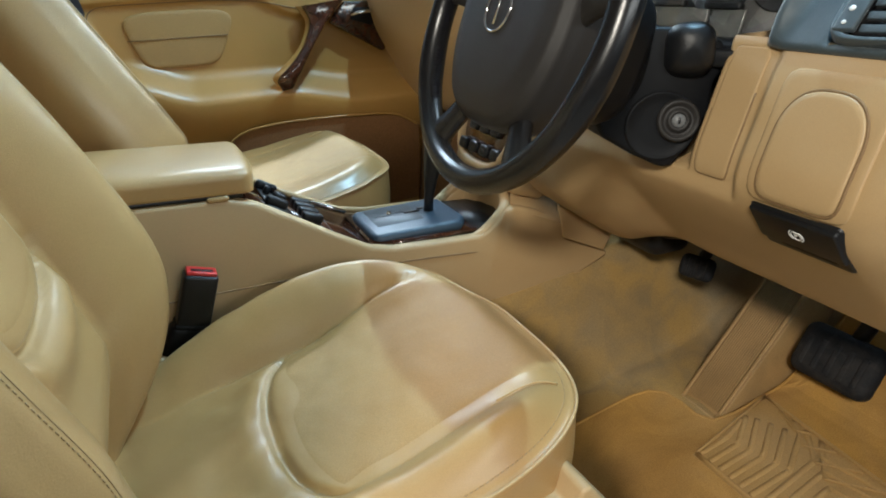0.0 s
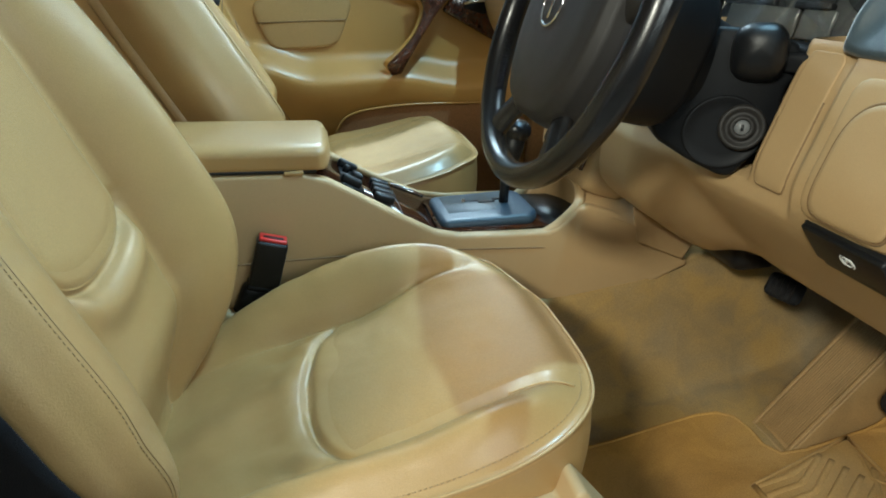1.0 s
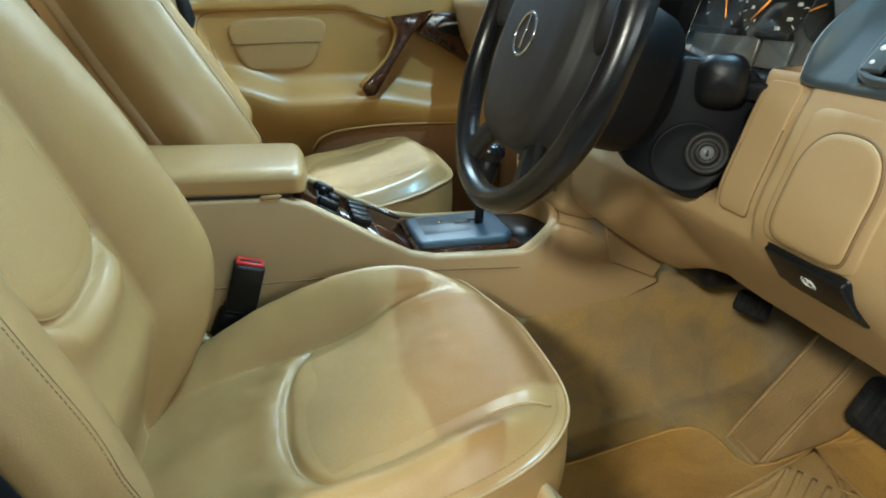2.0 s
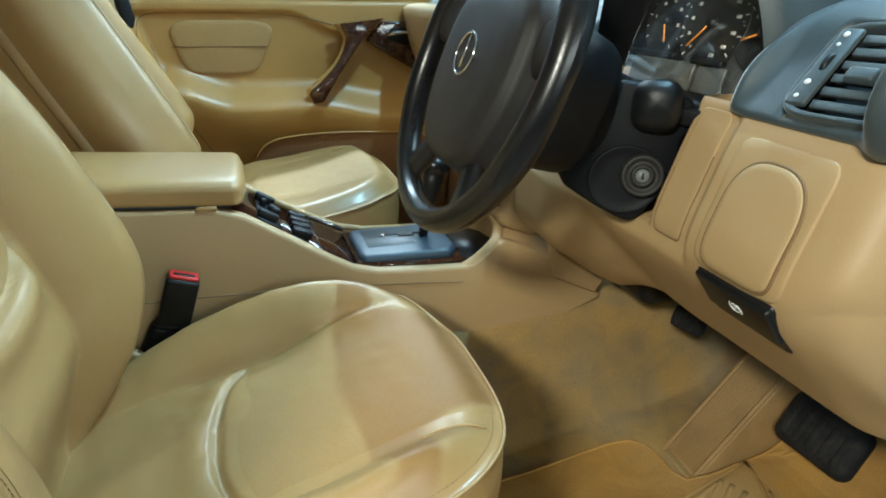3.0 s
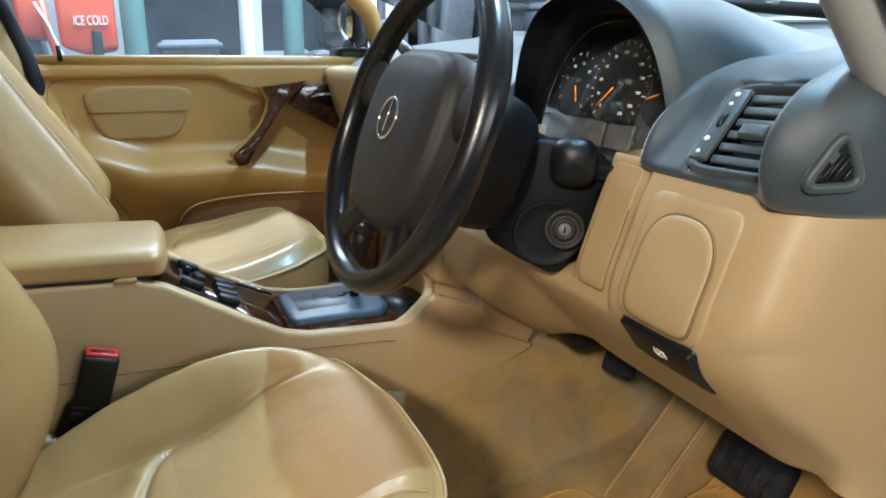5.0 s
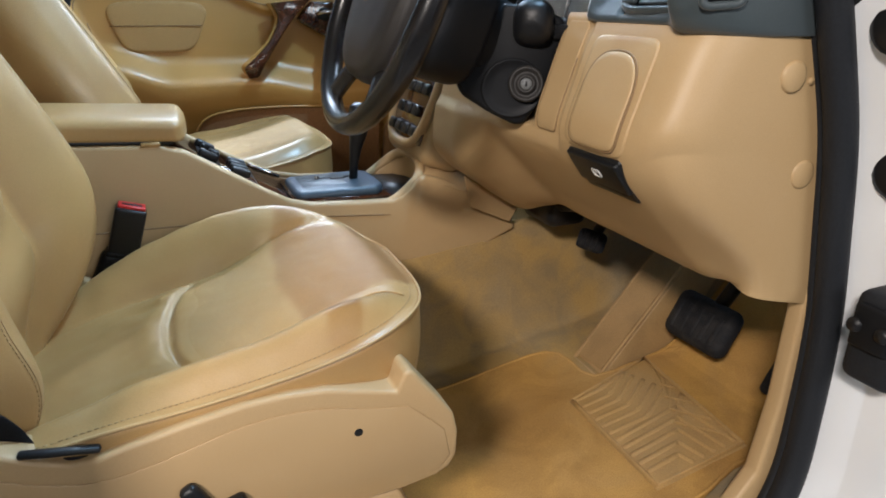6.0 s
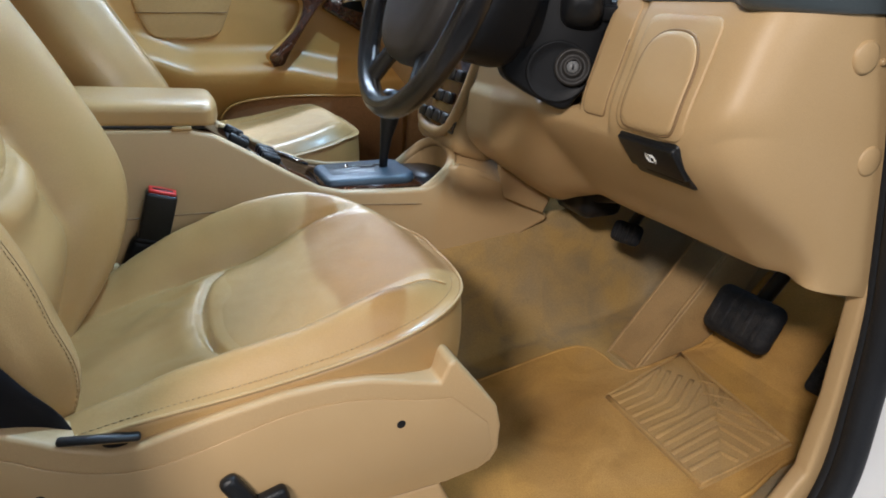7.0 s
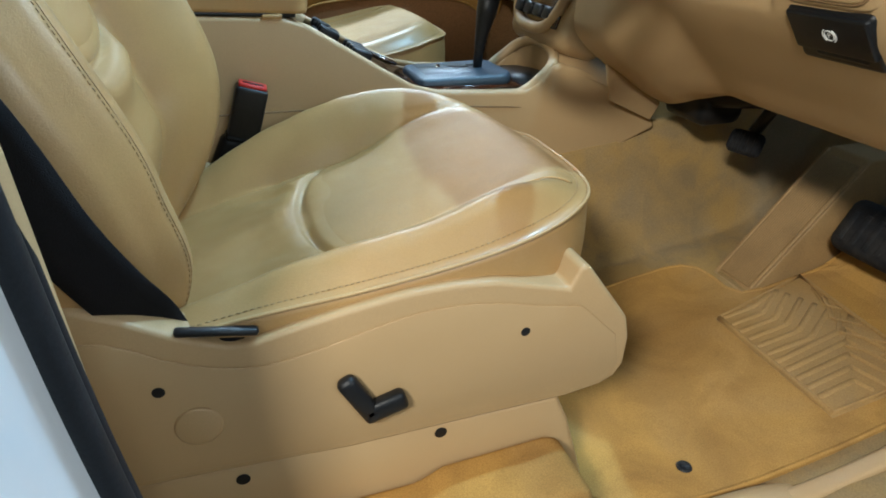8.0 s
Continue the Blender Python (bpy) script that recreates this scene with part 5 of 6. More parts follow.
def shroud(u, v):
    t = 2 * math.pi * u
    c, s = math.cos(t), math.sin(t)
    k = (abs(c) ** 3.2 + abs(s) ** 3.2) ** (-1 / 3.2)
    f = spline([(0.035, 0.060, 0.050), (0.045, 0.095, 0.082), (0.06, 0.099, 0.085), (0.115, 0.087, 0.080), (0.124, 0.083, 0.076), (0.128, 0.065, 0.06), (0.30, 0.045, 0.050)])(v)
    p = Vector((0.131, 0.012, 0.706)) + axis * f[0]
    upv = Vector((math.sin(tilt), 0, math.cos(tilt)))
    return p + Vector((0, 1, 0)) * f[1] * c * k + upv * (f[2] * s * k - 0.002)


part("shroud", surf(shroud, 56, 30, wrap_u=True, flip=True), MATTBLACK, column)
# housing on the door side that carries lock and lighting knob
mh = facing((0.291, -0.064, 0.587), (-0.38, -0.92, 0.08))
inv = mh.inverted()
front = [(0.304, -0.06, 0.535), (0.325, -0.066, 0.562), (0.342, -0.071, 0.597), (0.347, -0.066, 0.63), (0.366, -0.072, 0.657), (0.352, -0.066, 0.676), (0.32, -0.054, 0.690), (0.28, -0.040, 0.694), (0.245, -0.030, 0.66), (0.220, -0.020, 0.592), (0.226, -0.024, 0.575), (0.26, -0.040, 0.552), (0.292, -0.056, 0.535)]
shape = [(inv @ Vector(p))[:2] for p in front]
bm = prism(shape, -0.090, 0.0, "xy", 0.009, 4)
bm.transform(mh)
part("lock_housing", bm, MATTBLACK, column)
mo = mh @ pose(-0.006, -0.002, 0.0)


def well(u, v):
    """A dished oval round the lock."""
    t = 2 * math.pi * u
    r, h = [(1.0, -0.001), (0.98, 0.0025), (0.93, 0.003), (0.86, 0.0012), (0.60, 0.0006), (0.02, 0.0006)][round(v * 5)]
    return mo @ Vector((0.043 * r * math.cos(t), 0.040 * r * math.sin(t), h))


part("lock_well", surf(well, 48, 5, wrap_u=True), MATTBLACK, column)
ml = facing(mh @ Vector((0.013, 0.0035, 0.0)), (-0.50, -0.84, 0.16))
lock = part("ignition_lock", lathe([(0.0245, -0.004), (0.0245, 0.006), (0.0225, 0.009), (0.0195, 0.009), (0.0175, 0.004), (0.0135, 0.004), (0.0125, 0.008), (0.009, 0.009), (0.008, 0.006), (0, 0.006)], 40, ml), HUBSKIN, column, "round ignition lock")
part("lock_face", lathe([(0, 0.0098), (0.0065, 0.0098), (0.0080, 0.007)], 20, ml), mat("lock_grey", (0.16, 0.165, 0.17), 0.45, grain=0.2, grain_scale=200), lock, "grey lock barrel")
part("key_slot", rbox(0.0028, 0.007, 0.002, 0.0004, 1, ml @ pose(0, 0, 0.0098)), BLACK, lock)
mk = facing(mh @ Vector((0.020, 0.080, 0.0)), (-0.55, -0.78, 0.34))


def knob(u, v):
    """A domed cover, square below and rounded above."""
    t = 2 * math.pi * u
    c, q = math.cos(t), math.sin(t)
    k = (abs(c) ** 3.0 + abs(q) ** 3.0) ** (-1 / 3.0)
    r = math.sin(0.5 * math.pi * min(v / 0.8, 1))
    h = 0.032 * math.cos(0.5 * math.pi * min(v / 0.8, 1)) ** 0.8 - 0.02 * max(v - 0.8, 0) / 0.2
    return mk @ Vector((0.0275 * r * c * k, 0.0285 * r * q * k, h + 0.006 * r * q))


part("light_knob", surf(knob, 40, 20, wrap_u=True), BLACK, column, "dark domed light knob")
part("stalk", tube([(0.235, 0.06, 0.715), (0.235, 0.13, 0.745), (0.225, 0.185, 0.770)], 0.006, 8), BLACK, column)
part("stalk_grip", tube([(0.228, 0.165, 0.762), (0.222, 0.20, 0.778), (0.216, 0.235, 0.796)], lambda t: 0.008 + 0.004 * math.sin(math.pi * t), 12), BLACK, column)
part("stalk_mark", tube([(0.217, 0.196, 0.788), (0.212, 0.228, 0.804)], 0.0035, 6), PALE, column)

# ---- pedals, footrest, mat ----
brake = thing("brake_pedal", (0.67, -0.08, 0.10), "black ribbed rubber brake pedal, worn", "pedal")
mp = facing((0.668, -0.092, 0.166), (-0.86, -0.04, 0.50))
part("pad", rbox(0.132, 0.090, 0.038, 0.0185, 5, mp @ pose(0, 0, -0.008)), PEDAL, brake)
for i in range(5):
    part("pad_rib", rbox(0.010, 0.052, 0.005, 0.0022, 3, mp @ pose(-0.044 + 0.022 * i, -0.004, 0.0105)), PEDAL, brake)
part("arm", tube([(0.68, -0.10, 0.17), (0.74, -0.105, 0.25), (0.76, -0.105, 0.36), (0.76, -0.10, 0.5)], 0.013, 10), BLACK, brake)
acc = thing("accelerator_pedal", (0.70, -0.24, 0.05), "black ribbed accelerator pedal hinged at the floor", "pedal")
ma = facing((0.722, -0.246, 0.150), (-0.80, -0.1, 0.58))
part("pad", rbox(0.060, 0.128, 0.020, 0.0098, 4, ma), PEDAL, acc)
for i in range(9):
    part("pad_rib", rbox(0.046, 0.005, 0.004, 0.0015, 1, ma @ pose(0, -0.050 + 0.0125 * i, 0.0100)), PEDAL, acc)
pb = thing("parking_brake_pedal", (0.59, 0.145, 0.2), "small black ribbed parking brake pedal", "pedal")
mq = facing((0.590, 0.138, 0.252), (-0.86, -0.25, 0.42))
part("pad", rbox(0.064, 0.042, 0.022, 0.012, 3, mq), PEDAL, pb)
for i in range(5):
    part("pad_rib", rbox(0.005, 0.036, 0.004, 0.0015, 1, mq @ pose(-0.022 + 0.011 * i, 0, 0.011)), PEDAL, pb)
part("arm", tube([(0.60, 0.135, 0.27), (0.65, 0.12, 0.36), (0.66, 0.11, 0.50)], 0.011, 10), BLACK, pb)
foot = thing("footrest", (0.63, 0.06, 0.05), "tan ribbed footrest beside the brake pedal", "footrest")
part("block", prism([(0.522, -0.02), (0.528, 0.022), (0.722, 0.252), (0.80, 0.252), (0.80, -0.02)], -0.002, 0.082, "xz", 0.005, 3), RUBBER, foot)
mfr = facing((0.622, 0.040, 0.1375), (-0.764, 0, 0.645), (0.645, 0, 0.764))
for dx in (-0.0385, 0.0385):
    part("border", rbox(0.007, 0.292, 0.006, 0.002, 2, mfr @ pose(dx, 0, 0.001)), RUBBER, foot)
part("border", rbox(0.084, 0.009, 0.006, 0.002, 2, mfr @ pose(0, -0.142, 0.001)), RUBBER, foot)
for i in range(16):
    part("rib", rbox(0.0020, 0.262, 0.006, 0.0008, 1, mfr @ pose(-0.0315 + 0.0042 * i, 0.004, 0.0005)), RUBBER, foot)

mat_edge = [(0.075, 0.122), (0.30, 0.126), (0.45, 0.124), (0.484, 0.116), (0.504, 0.095), (0.508, 0.060), (0.506, 0.022), (0.518, -0.004), (0.555, -0.012), (0.70, -0.010), (0.79, -0.03), (0.80, -0.26), (0.72, -0.298), (0.56, -0.300), (0.49, -0.318), (0.40, -0.322), (0.20, -0.318), (0.105, -0.300), (0.075, -0.26)]
fmat = thing("floor_mat", (0.35, -0.1, 0.0), "golden-tan carpet floor mat with a moulded rubber heel pad", "floor mat")


def mat_top(x, y):
    return floor_z(x, y) + 0.010


bm = bmesh.new()
loop = [Vector((a, b, 0)) for a, b in mat_edge]
fine = []
for i, p in enumerate(loop):
    q = loop[(i + 1) % len(loop)]
    n = max(2, int((q - p).length / 0.02))
    fine += [p.lerp(q, k / n) for k in range(n)]
f = bm.faces.new([bm.verts.new(p) for p in fine])
bmesh.ops.triangulate(bm, faces=[f])
bmesh.ops.subdivide_edges(bm, edges=[e for e in bm.edges if e.calc_length() > 0.03], cuts=6, use_grid_fill=True)
for v in bm.verts:
    v.co.z = mat_top(v.co.x, v.co.y) + 0.0015 * noise.noise((v.co.x * 14, v.co.y * 14, 3.0))
bmesh.ops.recalc_face_normals(bm, faces=bm.faces)
ext = bmesh.ops.extrude_face_region(bm, geom=list(bm.faces))
for v in ext["geom"]:
    if isinstance(v, bmesh.types.BMVert):
        v.co.z -= 0.010
bmesh.ops.recalc_face_normals(bm, faces=bm.faces)
part("carpet_sheet", bm, MATCARPET, fmat)
part("binding", tube([(p.x, p.y, mat_top(p.x, p.y) - 0.001) for p in fine], 0.0032, 8, closed=True), MATCARPET, fmat)
part("eyelet", lathe([(0.0, 0.0004), (0.0055, 0.0004), (0.006, 0.0022), (0.0085, 0.0022), (0.010, 0.0)], 20, pose(0.219, -0.273, mat_top(0.219, -0.273) + 0.001)), BLACK, fmat, "black mat eyelet")
# heel pad and its chevron ribs
A, B, C, D = Vector((0.437, -0.042)), Vector((0.432, -0.283)), Vector((0.602, -0.282)), Vector((0.626, -0.010))


def pad_at(u, v):
    p = A.lerp(B, u).lerp(D.lerp(C, u), v)
    return p.x, p.y


def pad_surf(u, v):
    x, y = pad_at(u, v)
    e = min(u, 1 - u, v, 1 - v)
    return x, y, mat_top(x, y) + 0.0005 + 0.003 * sm(0, 0.03, e)


pad = part("heel_pad", surf(pad_surf, 24, 24), HEELRUBBER, fmat, "tan rubber heel pad with chevron ribs")


def rib(pts):
    out = []
    for (u0, w0), (u1, w1) in zip(pts, pts[1:]):
        for i in range(9):
            u, v = u0 + (u1 - u0) * i / 8, w0 + (w1 - w0) * i / 8
            x, y = pad_at(u, v)
            out.append((x, y, mat_top(x, y) + 0.0035))
    part("rib", tube(out, 0.0046, 8, flat=0.45), HEELRUBBER, pad)


for i in range(11):
    u = 0.04 + 0.082 * i
    if i < 6:
        rib([(u, 0.05), (u + 0.03, 0.34 + 0.03 * i), (max(u - 0.10, 0.04), 0.62 + 0.05 * i)])
    else:
        rib([(u, 0.05), (u - 0.01, 0.80 - 0.10 * (i - 6)), (0.95, 0.93 - 0.12 * (i - 6))])
for k in (0.10, 0.20, 0.30, 0.40):
    rib([(0.06 + k, 0.95), (0.20 + 1.1 * k, 0.95 - 0.75 * k), (0.22 + 1.7 * k, 0.95)])
rib([(0.02, 0.02), (0.98, 0.02), (0.98, 0.98), (0.02, 0.98), (0.02, 0.02)])

duct = thing("under_dash_duct", (0.55, 0.15, 0.4), "black ducts and bracket under the dashboard", "duct")
part("box", rbox(0.16, 0.30, 0.10, 0.015, 2, pose(0.60, 0.105, 0.395)), BLACK, duct)
part("elbow", tube([(0.50, 0.20, 0.36), (0.53, 0.16, 0.335), (0.58, 0.10, 0.345), (0.64, 0.02, 0.40)], 0.022, 10), BLACK, duct)
part("foam", rbox(0.09, 0.12, 0.085, 0.02, 2, pose(0.545, 0.212, 0.322)), BLACK, duct, "black foam pad below the dashboard")
part("tab", prism([(0.355, 0.385), (0.476, 0.307), (0.458, 0.277), (0.37, 0.32)], 0.238, 0.243, "xz", 0.002, 2), PLASTIC, duct, "beige plastic tunnel panel")

# ---- passenger door ----
door = thing("passenger_door", (0.0, 1.15, 0.3), "closed passenger door with beige vinyl trim and walnut pull handle", "car door")


def door_y(x, z):
    """How far out the inner skin lies: a swelling below a line that sweeps up at the rear."""
    line = 0.527 + 0.045 * sm(-0.12, -0.28, x) + 0.13 * sm(-0.285, -0.36, x) - 0.035 * sm(0.08, 0.30, x)
    d = line - z
    y = 1.150 - 0.062 * sm(-0.022, 0.055, d) * (0.25 + 0.75 * sm(0.20, 0.05, d)) * sm(0.30, 0.36, z)
    upper = 0.716 - 0.05 * sm(0.02, 0.16, x)
    return y - 0.012 * sm(upper - 0.008, upper + 0.006, z) - 0.006 * sm(-0.325, -0.345, x)


def door_skin(u, v):
    x, z = -0.368 + 0.88 * u, 0.10 + 0.655 * v
    p = door_y(x, z)
    return x, p + 0.02 * sm(0.97, 1.0, v), z


part("skin", surf(door_skin, 140, 150), DOORSKIN, door, "beige vinyl door trim")
part("belt_rail", tube([(-0.37, 1.165, 0.752), (0.0, 1.163, 0.752), (0.30, 1.162, 0.750), (0.50, 1.165, 0.746)], 0.017, 10), DOORSKIN, door)
part("core", prism([(-0.37, 0.05), (0.55, 0.05), (0.55, 0.735), (-0.37, 0.74)], 1.172, 1.20, "xz"), PAINT, door)


def on_door(a, b):
    e = 0.002
    p = Vector((a, door_y(a, b), b))
    n = Vector((2 * e, door_y(a + e, b) - door_y(a - e, b), 0)).cross(Vector((0, door_y(a, b + e) - door_y(a, b - e), 2 * e))).normalized()
    return p, (n if n.y < 0 else -n)


def pocket_line(t):
    if t is None:
        return -0.139, 0.6285
    c, s = math.cos(t), math.sin(t)
    k = (abs(c) ** 4.5 + abs(s) ** 4.5) ** (-1 / 4.5)
    b = 0.6285 + 0.067 * s * k
    return -0.139 - 0.006 * sm(0.7, 0.56, b) + 0.134 * c * k * (1 - 0.30 * sm(0.70, 0.55, b)), b


part("insert", patch(on_door, pocket_line, 0.006, 0.955, 10, 80, bow=0.002), CENTRELEATHER, door, "leather insert with a sewn seam")
part("insert_seam", tube([(x, door_y(x, 0.632) - 0.0085, 0.632) for x in (-0.262, -0.2, -0.14, -0.08, -0.03)], 0.0012, 6), THREAD, door)
# pull handle: a flat blade that widens at both ends and leans inwards towards its foot
blade_left = spline([(0.155, 0.690), (0.170, 0.654), (0.150, 0.609), (0.121, 0.575), (0.052, 0.516)])
blade_right = spline([(0.270, 0.703), (0.232, 0.668), (0.200, 0.635), (0.150, 0.573), (0.094, 0.492)])


def blade(u, v, grow=0.0, lift=0.0):
    """u from the top down, v round the blade."""
    a, b = blade_left(u), blade_right(u)
    t = 2 * math.pi * v
    mid, half = (a + b) / 2, (b - a) / 2
    e = 1 - sm(0.93, 1.0, u) ** 2
    wide = (1 + grow) * e * math.cos(t)
    y = 1.103 - 0.050 * sm(0.0, 0.85, u) + 0.012 * sm(0.9, 1.0, u) - (0.010 * e + 0.001) * math.sin(t) + lift
    return mid.x + half.x * wide, y, mid.y + half.y * wide - 0.012 * sm(0.9, 1.0, u)


bm = surf(lambda u, v: blade(u, v), 50, 18)
bmesh.ops.remove_doubles(bm, verts=bm.verts, dist=1e-4)
handle = part("pull_handle", bm, WOOD, door, "glossy walnut pull handle")
part("pull_back", surf(lambda u, v: blade(u, v, 0.22, 0.016 + 0.022 * sm(0.2, 1.0, u)), 50, 18), DOORSKIN, door)
swoop = spline([(-0.300, 0.572), (-0.320, 0.600), (-0.337, 0.655), (-0.334, 0.694), (-0.310, 0.710), (-0.20, 0.714), (-0.05, 0.713), (0.06, 0.704), (0.150, 0.684)])
part("panel_groove", tube([(p.x, door_y(p.x, p.y) - 0.0004, p.y) for p in (swoop(i / 60) for i in range(61))], 0.0016, 6), THREAD, door)
dart = spline([(-0.312, 0.640), (-0.303, 0.600), (-0.274, 0.514), (-0.240, 0.445), (-0.203, 0.377), (-0.165, 0.31)])
part("rear_groove", tube([(p.x, door_y(p.x, p.y) - 0.0004, p.y) for p in (dart(i / 30) for i in range(31))], 0.0014, 6), THREAD, door)
plate = part("latch_plate", prism([(0.226, 0.645), (0.268, 0.696), (0.41, 0.692), (0.41, 0.60), (0.372, 0.560)], 1.118, 1.140, "xz", 0.008, 3), WOOD, door, "walnut latch plate")
part("latch_well", prism([(0.284, 0.650), (0.296, 0.678), (0.385, 0.678), (0.385, 0.650), (0.34, 0.632)], 1.1165, 1.1185, "xz", 0.001, 1), MATTBLACK, plate)
part("latch", tube([(0.285, 1.106, 0.662), (0.305, 1.100, 0.667), (0.34, 1.098, 0.668), (0.372, 1.103, 0.665), (0.380, 1.112, 0.663)], lambda t: 0.0075 - 0.003 * t, 10, flat=0.7), CHROME, plate, "chrome door latch")
part("lock_pin", tube([(-0.300, 1.150, 0.755), (-0.300, 1.150, 0.790)], 0.0055, 8), BLACK, door, "black lock pin")
bin_line = spline([(-0.085, 1.110, 0.34), (-0.06, 1.100, 0.378), (-0.015, 1.092, 0.398), (0.10, 1.086, 0.408), (0.25, 1.086, 0.404), (0.38, 1.090, 0.392), (0.46, 1.10, 0.35)])
part("bin_edge", tube([bin_line(i / 40) for i in range(41)], 0.0032, 8), DOORSKIN, door)


def bin_front(u, v):
    p = bin_line(u)
    return p.x, p.y + 0.004 + 0.03 * v, p.z - (p.z - 0.12) * v


part("bin_front", surf(bin_front, 40, 8, flip=True), mat("brown_bin_carpet", (0.27, 0.13, 0.045), 0.85, grain=0.3, grain_scale=300, bump=0.4), door, "brown carpeted door bin")

far_kick = thing("far_kick_trim", (0.7, 1.14, 0.0), "brown carpeted side of the passenger footwell", "trim", kind="structure")
part("panel", prism([(0.45, -0.02), (1.04, -0.02), (1.04, 0.66), (0.56, 0.66), (0.50, 0.40)], 1.125, 1.160, "xz", 0.01, 2), mat("brown_footwell_carpet", (0.24, 0.125, 0.045), 0.95, grain=0.3, grain_scale=300, bump=0.4, stain=0.4, stain_scale=8), far_kick)

mirror = thing("door_mirror", (0.42, 1.25, 0.78), "black door mirror outside the passenger window", "mirror")
mm = facing((0.412, 1.300, 0.862), (-0.83, -0.56, 0.0))


def mirror_shell(u, v):
    t = 2 * math.pi * u
    c, q = math.cos(t), math.sin(t)
    k = (abs(c) ** 3.2 + abs(q) ** 3.2) ** (-1 / 3.2)
    r, h = [(0.90, -0.004), (0.93, 0.006), (1.0, 0.008), (1.06, 0.0), (1.06, -0.03), (0.92, -0.07), (0.5, -0.10), (0.02, -0.105)][round(v * 7)]
    return mm @ Vector((0.078 * r * c * k, 0.078 * r * q * k, h))


part("shell", surf(mirror_shell, 48, 7, wrap_u=True), BLACK, mirror)
part("glass", rbox(0.144, 0.144, 0.004, 0.001, 1, mm @ pose(0, 0, -0.001)), mat("mirror_glass", (0.8, 0.82, 0.84), 0.03, 1.0), mirror, "mirror glass")
part("foot", rbox(0.10, 0.12, 0.05, 0.015, 3, pose(0.43, 1.22, 0.765)), BLACK, mirror)

# ---- beyond the glass ----
setting("cowl", prism([(0.99, 0.795), (1.2, 0.815), (1.2, 0.70), (0.99, 0.70)], -0.45, 1.2, "xz", 0.01), BLACK, "black plastic cowl below the windscreen", "cowl")
wiper = thing("wiper", (0.95, 0.3, 0.85), "black windscreen wiper outside the glass", "wiper")
part("arm", tube([(0.97, 0.62, 0.878), (0.96, 0.45, 0.888), (0.96, 0.28, 0.893), (0.98, 0.12, 0.884), (1.0, -0.05, 0.86)], 0.007, 8), BLACK, wiper)
part("blade", tube([(0.93, 0.60, 0.880), (0.93, 0.45, 0.872), (0.93, 0.30, 0.860), (0.94, 0.10, 0.842), (0.95, -0.1, 0.825)], 0.010, 8), BLACK, wiper)
for y, z in ((0.52, 0.878), (0.40, 0.871), (0.22, 0.855)):
    part("blade_joint", rbox(0.012, 0.030, 0.014, 0.003, 2, pose(0.932, y, z)), STEEL, wiper)
part("pivot", lathe([(0, 0.02), (0.012, 0.018), (0.016, 0.0)], 16, pose(1.0, -0.05, 0.845)), BLACK, wiper)
bonnet = setting("bonnet", surf(lambda u, v: (1.18 + 1.0 * u, -0.45 + 1.65 * v, 0.79 - 0.12 * u * u + 0.03 * math.sin(math.pi * v)), 16, 16), PAINT, "white car bonnet beyond the windscreen", "bonnet")


def shelf_unit(x0, x1, y, rows, name="storage_shelf"):
    s = thing(name, ((x0 + x1) / 2, y, GZ), "dark steel storage shelf loaded with crates", "shelf", "workshop shelves")
    for x in (x0, x1):
        for yy in (y - 0.2, y + 0.2):
            part("post", rbox(0.05, 0.05, 2.4, 0.004, 1, pose(x, yy, GZ + 1.2)), DARKWALL, s)
    for z in rows:
        part("deck", rbox(x1 - x0, 0.45, 0.04, 0.004, 1, pose((x0 + x1) / 2, y, z)), DARKWALL, s)
    part("back", rbox(x1 - x0, 0.02, 2.4, 0.0, 1, pose((x0 + x1) / 2, y + 0.22, GZ + 1.2)), DARKWALL, s)
    return s


shelf_unit(-2.0, -0.7, 3.9, (-0.1, 0.55, 1.25, 1.8))
shelf_unit(-0.1, 1.4, 3.9, (-0.1, 0.55, 1.25, 1.8))
shelf_unit(1.7, 3.2, 3.9, (-0.1, 0.55, 1.25, 1.8))
random.seed(5)
for i in range(26):
    x = -1.9 + 5.0 * (i % 13) / 12 + random.uniform(-0.05, 0.05)
    z = 0.57 if i < 13 else 1.27
    if -0.75 < x < -0.05:
        continue
    w, h = random.uniform(0.18, 0.34), random.uniform(0.2, 0.45)
    c = thing("crate", (x, 3.75, z), "grey storage crate on a shelf", "crate", "crates")
    m = random.choice([BOXGREY, BOXGREY, PALE, DARKWALL])
    part("box", rbox(w, 0.3, h, 0.02, 2, pose(x, 3.78, z + h / 2)), m, c)
    part("rim", rbox(w + 0.03, 0.33, 0.03, 0.01, 2, pose(x, 3.78, z + h - 0.03)), m, c)
cool = thing("cool_box", (-0.30, 3.4, GZ), "orange-red plastic drinks cooler with black straps and white lettering", "cool box")
part("box", prism([(-0.418, GZ), (-0.192, GZ), (-0.192, 0.79), (-0.418, 0.79)], 3.34, 3.70, "xz", 0.02, 3), BOXGREY, cool)
part("front", prism([(-0.352, 0.672), (-0.192, 0.735), (-0.192, 0.792), (-0.418, 0.792)], 3.31, 3.342, "xz", 0.008, 2), COOLER, cool)
part("lid", prism([(-0.425, 1.12), (-0.185, 1.12), (-0.185, 0.828), (-0.33, 0.808), (-0.425, 0.838)], 3.30, 3.70, "xz", 0.022, 4), COOLER, cool)
part("strap", prism([(-0.291, 0.70), (-0.247, 0.715), (-0.247, 0.905), (-0.291, 0.905)], 3.290, 3.312, "xz", 0.003, 1), MATTBLACK, cool, "black strap")
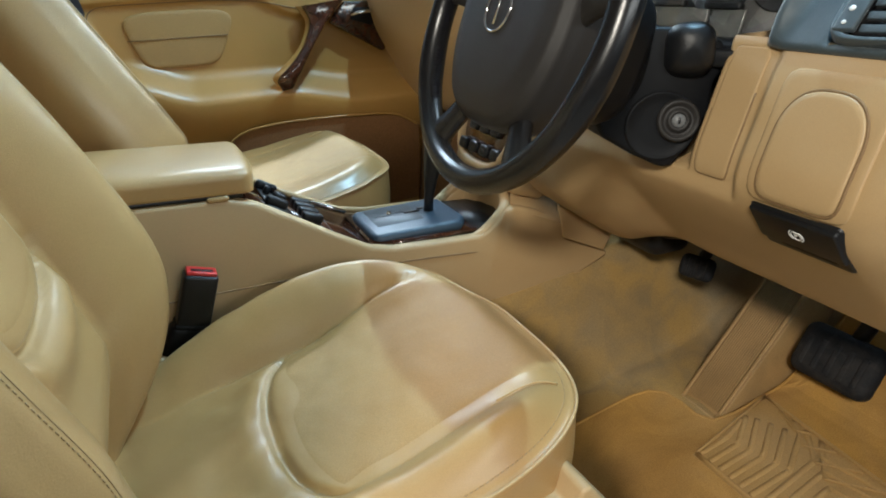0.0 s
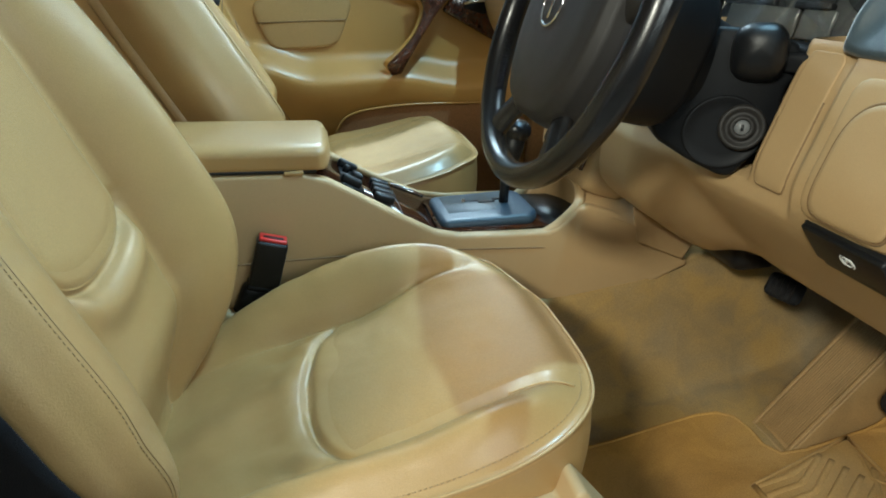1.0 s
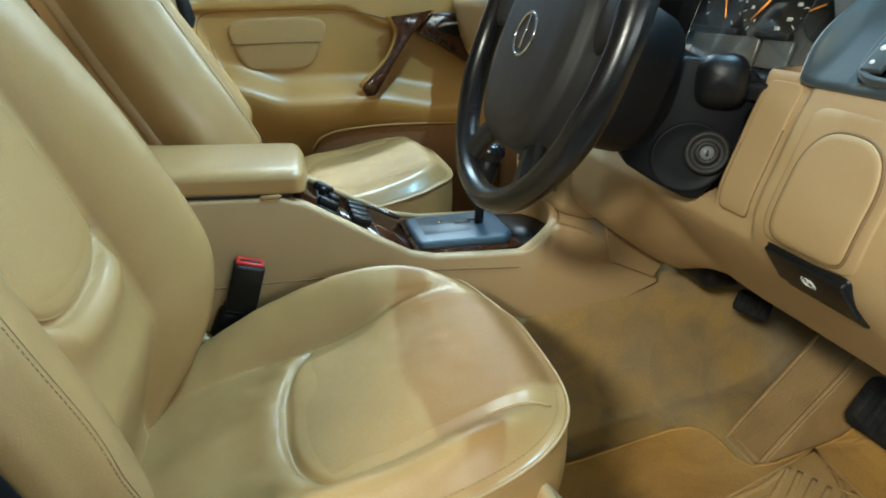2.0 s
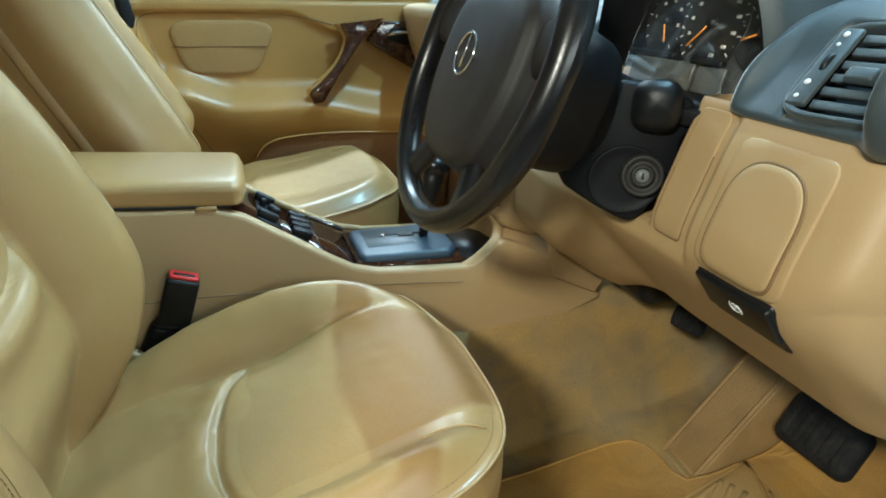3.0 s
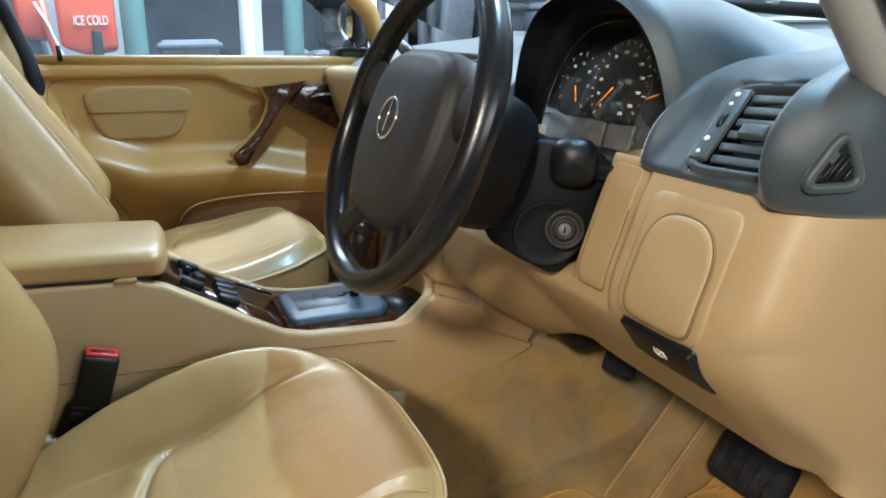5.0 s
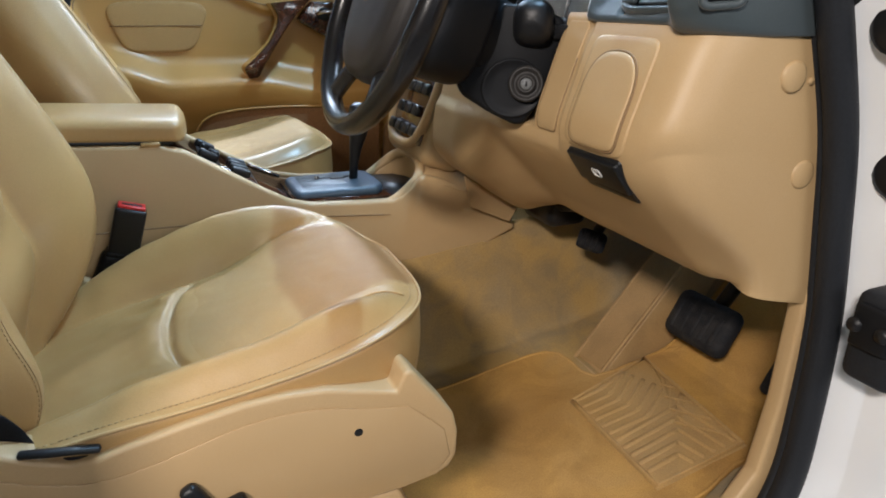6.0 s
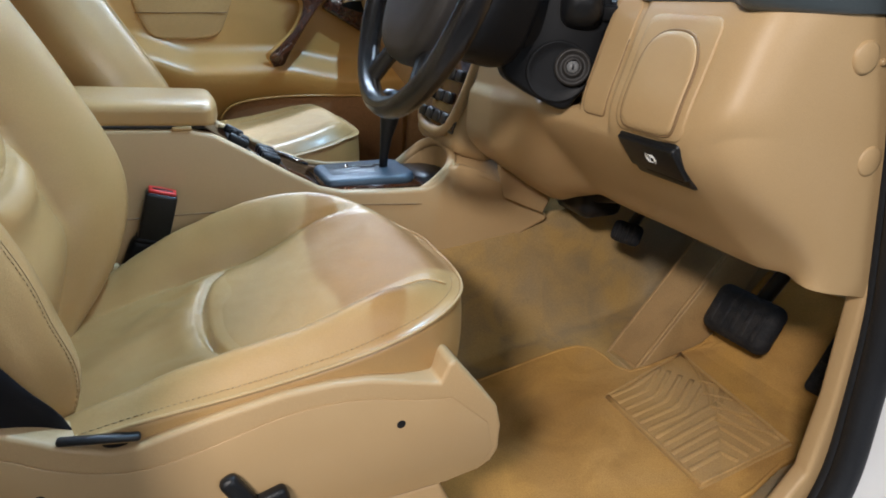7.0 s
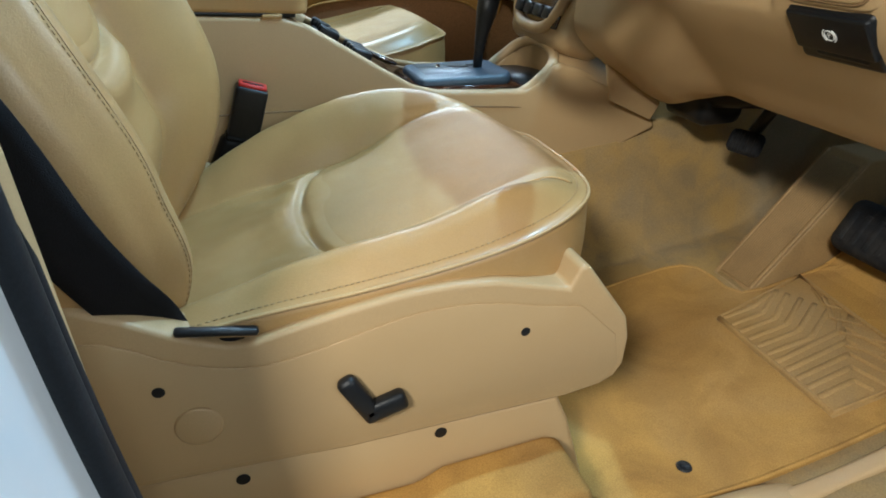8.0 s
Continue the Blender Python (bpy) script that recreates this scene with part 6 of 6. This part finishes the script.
part("side_case", rbox(0.115, 0.30, 0.30, 0.025, 3, pose(-0.537, 3.50, 1.02)), COOLER, cool)
part("leg", tube([(-0.478, 3.32, 1.06), (-0.462, 3.32, 0.86), (-0.430, 3.32, 0.67), (-0.425, 3.33, GZ)], 0.016, 10), COOLER, cool)
part("tube_edge", tube([(-0.50, 3.30, 1.02), (-0.46, 3.30, 0.93), (-0.425, 3.29, 0.80), (-0.354, 3.29, 0.675)], 0.006, 8), PALE, cool, "pale hanging cord")
lettering("wording", "ICE COLD", 0.054, facing((-0.287, 3.296, 0.945), (0, -1, 0)) @ Matrix.Diagonal((0.60, 1, 1, 1)), WHITE, cool, 0.002)
pole = thing("pale_post", (0.42, 3.3, GZ), "pale upright post in the workshop", "post")
part("shaft", rbox(0.10, 0.10, 3.8, 0.01, 2, pose(0.43, 3.3, GZ + 1.9)), PALE, pole)
TEAL = mat("teal_cloth", (0.10, 0.20, 0.19), 0.7, grain=0.2, grain_scale=40, stain=0.4, stain_scale=6)
WHITEPAINT = mat("white_painted_post", (0.82, 0.85, 0.88), 0.4, grain=0.1, grain_scale=30)
for x, w in ((-0.105, 0.11), (0.655, 0.11)):
    roll = thing("hanging_roll", (x, 3.36, 0.2), "teal plastic sheet roll standing before the shelves", "roll", "teal rolls")
    part("sheet", tube([(x, 3.36, 0.15), (x + 0.004, 3.362, 0.6), (x - 0.003, 3.358, 1.0), (x, 3.36, 1.5)], w / 2, 20), TEAL, roll)
    part("stand", rbox(w + 0.06, 0.20, 0.67, 0.01, 2, pose(x, 3.40, -0.185)), DARKWALL, roll)
tubepost = thing("white_post", (0.41, 3.28, GZ), "bright white painted post in the workshop", "post")
part("shaft", tube([(0.415, 3.22, GZ), (0.412, 3.22, 0.6), (0.405, 3.22, 1.2), (0.40, 3.22, 3.3)], lambda t: 0.020 + 0.012 * t, 14), WHITEPAINT, tubepost)
case = thing("wrapped_case", (0.6, 3.0, 0.66), "pale plastic-wrapped case on a trolley", "case")
part("case", rbox(0.34, 0.3, 0.10, 0.02, 3, pose(0.60, 3.05, 0.71)), PALE, case)
part("trolley", rbox(0.36, 0.32, 1.18, 0.01, 2, pose(0.60, 3.05, GZ + 0.59)), DARKWALL, case)
locker = thing("dark_locker", (-0.75, 3.6, GZ), "dark blue-grey ribbed steel locker", "locker")
part("body", rbox(0.46, 0.4, 2.2, 0.01, 2, pose(-0.76, 3.72, GZ + 1.1)), DARKWALL, locker)
for i in range(6):
    part("rib", rbox(0.018, 0.02, 0.42, 0.006, 2, pose(-0.64 + 0.036 * i - 0.08, 3.515, 0.62)), BOXGREY, locker)
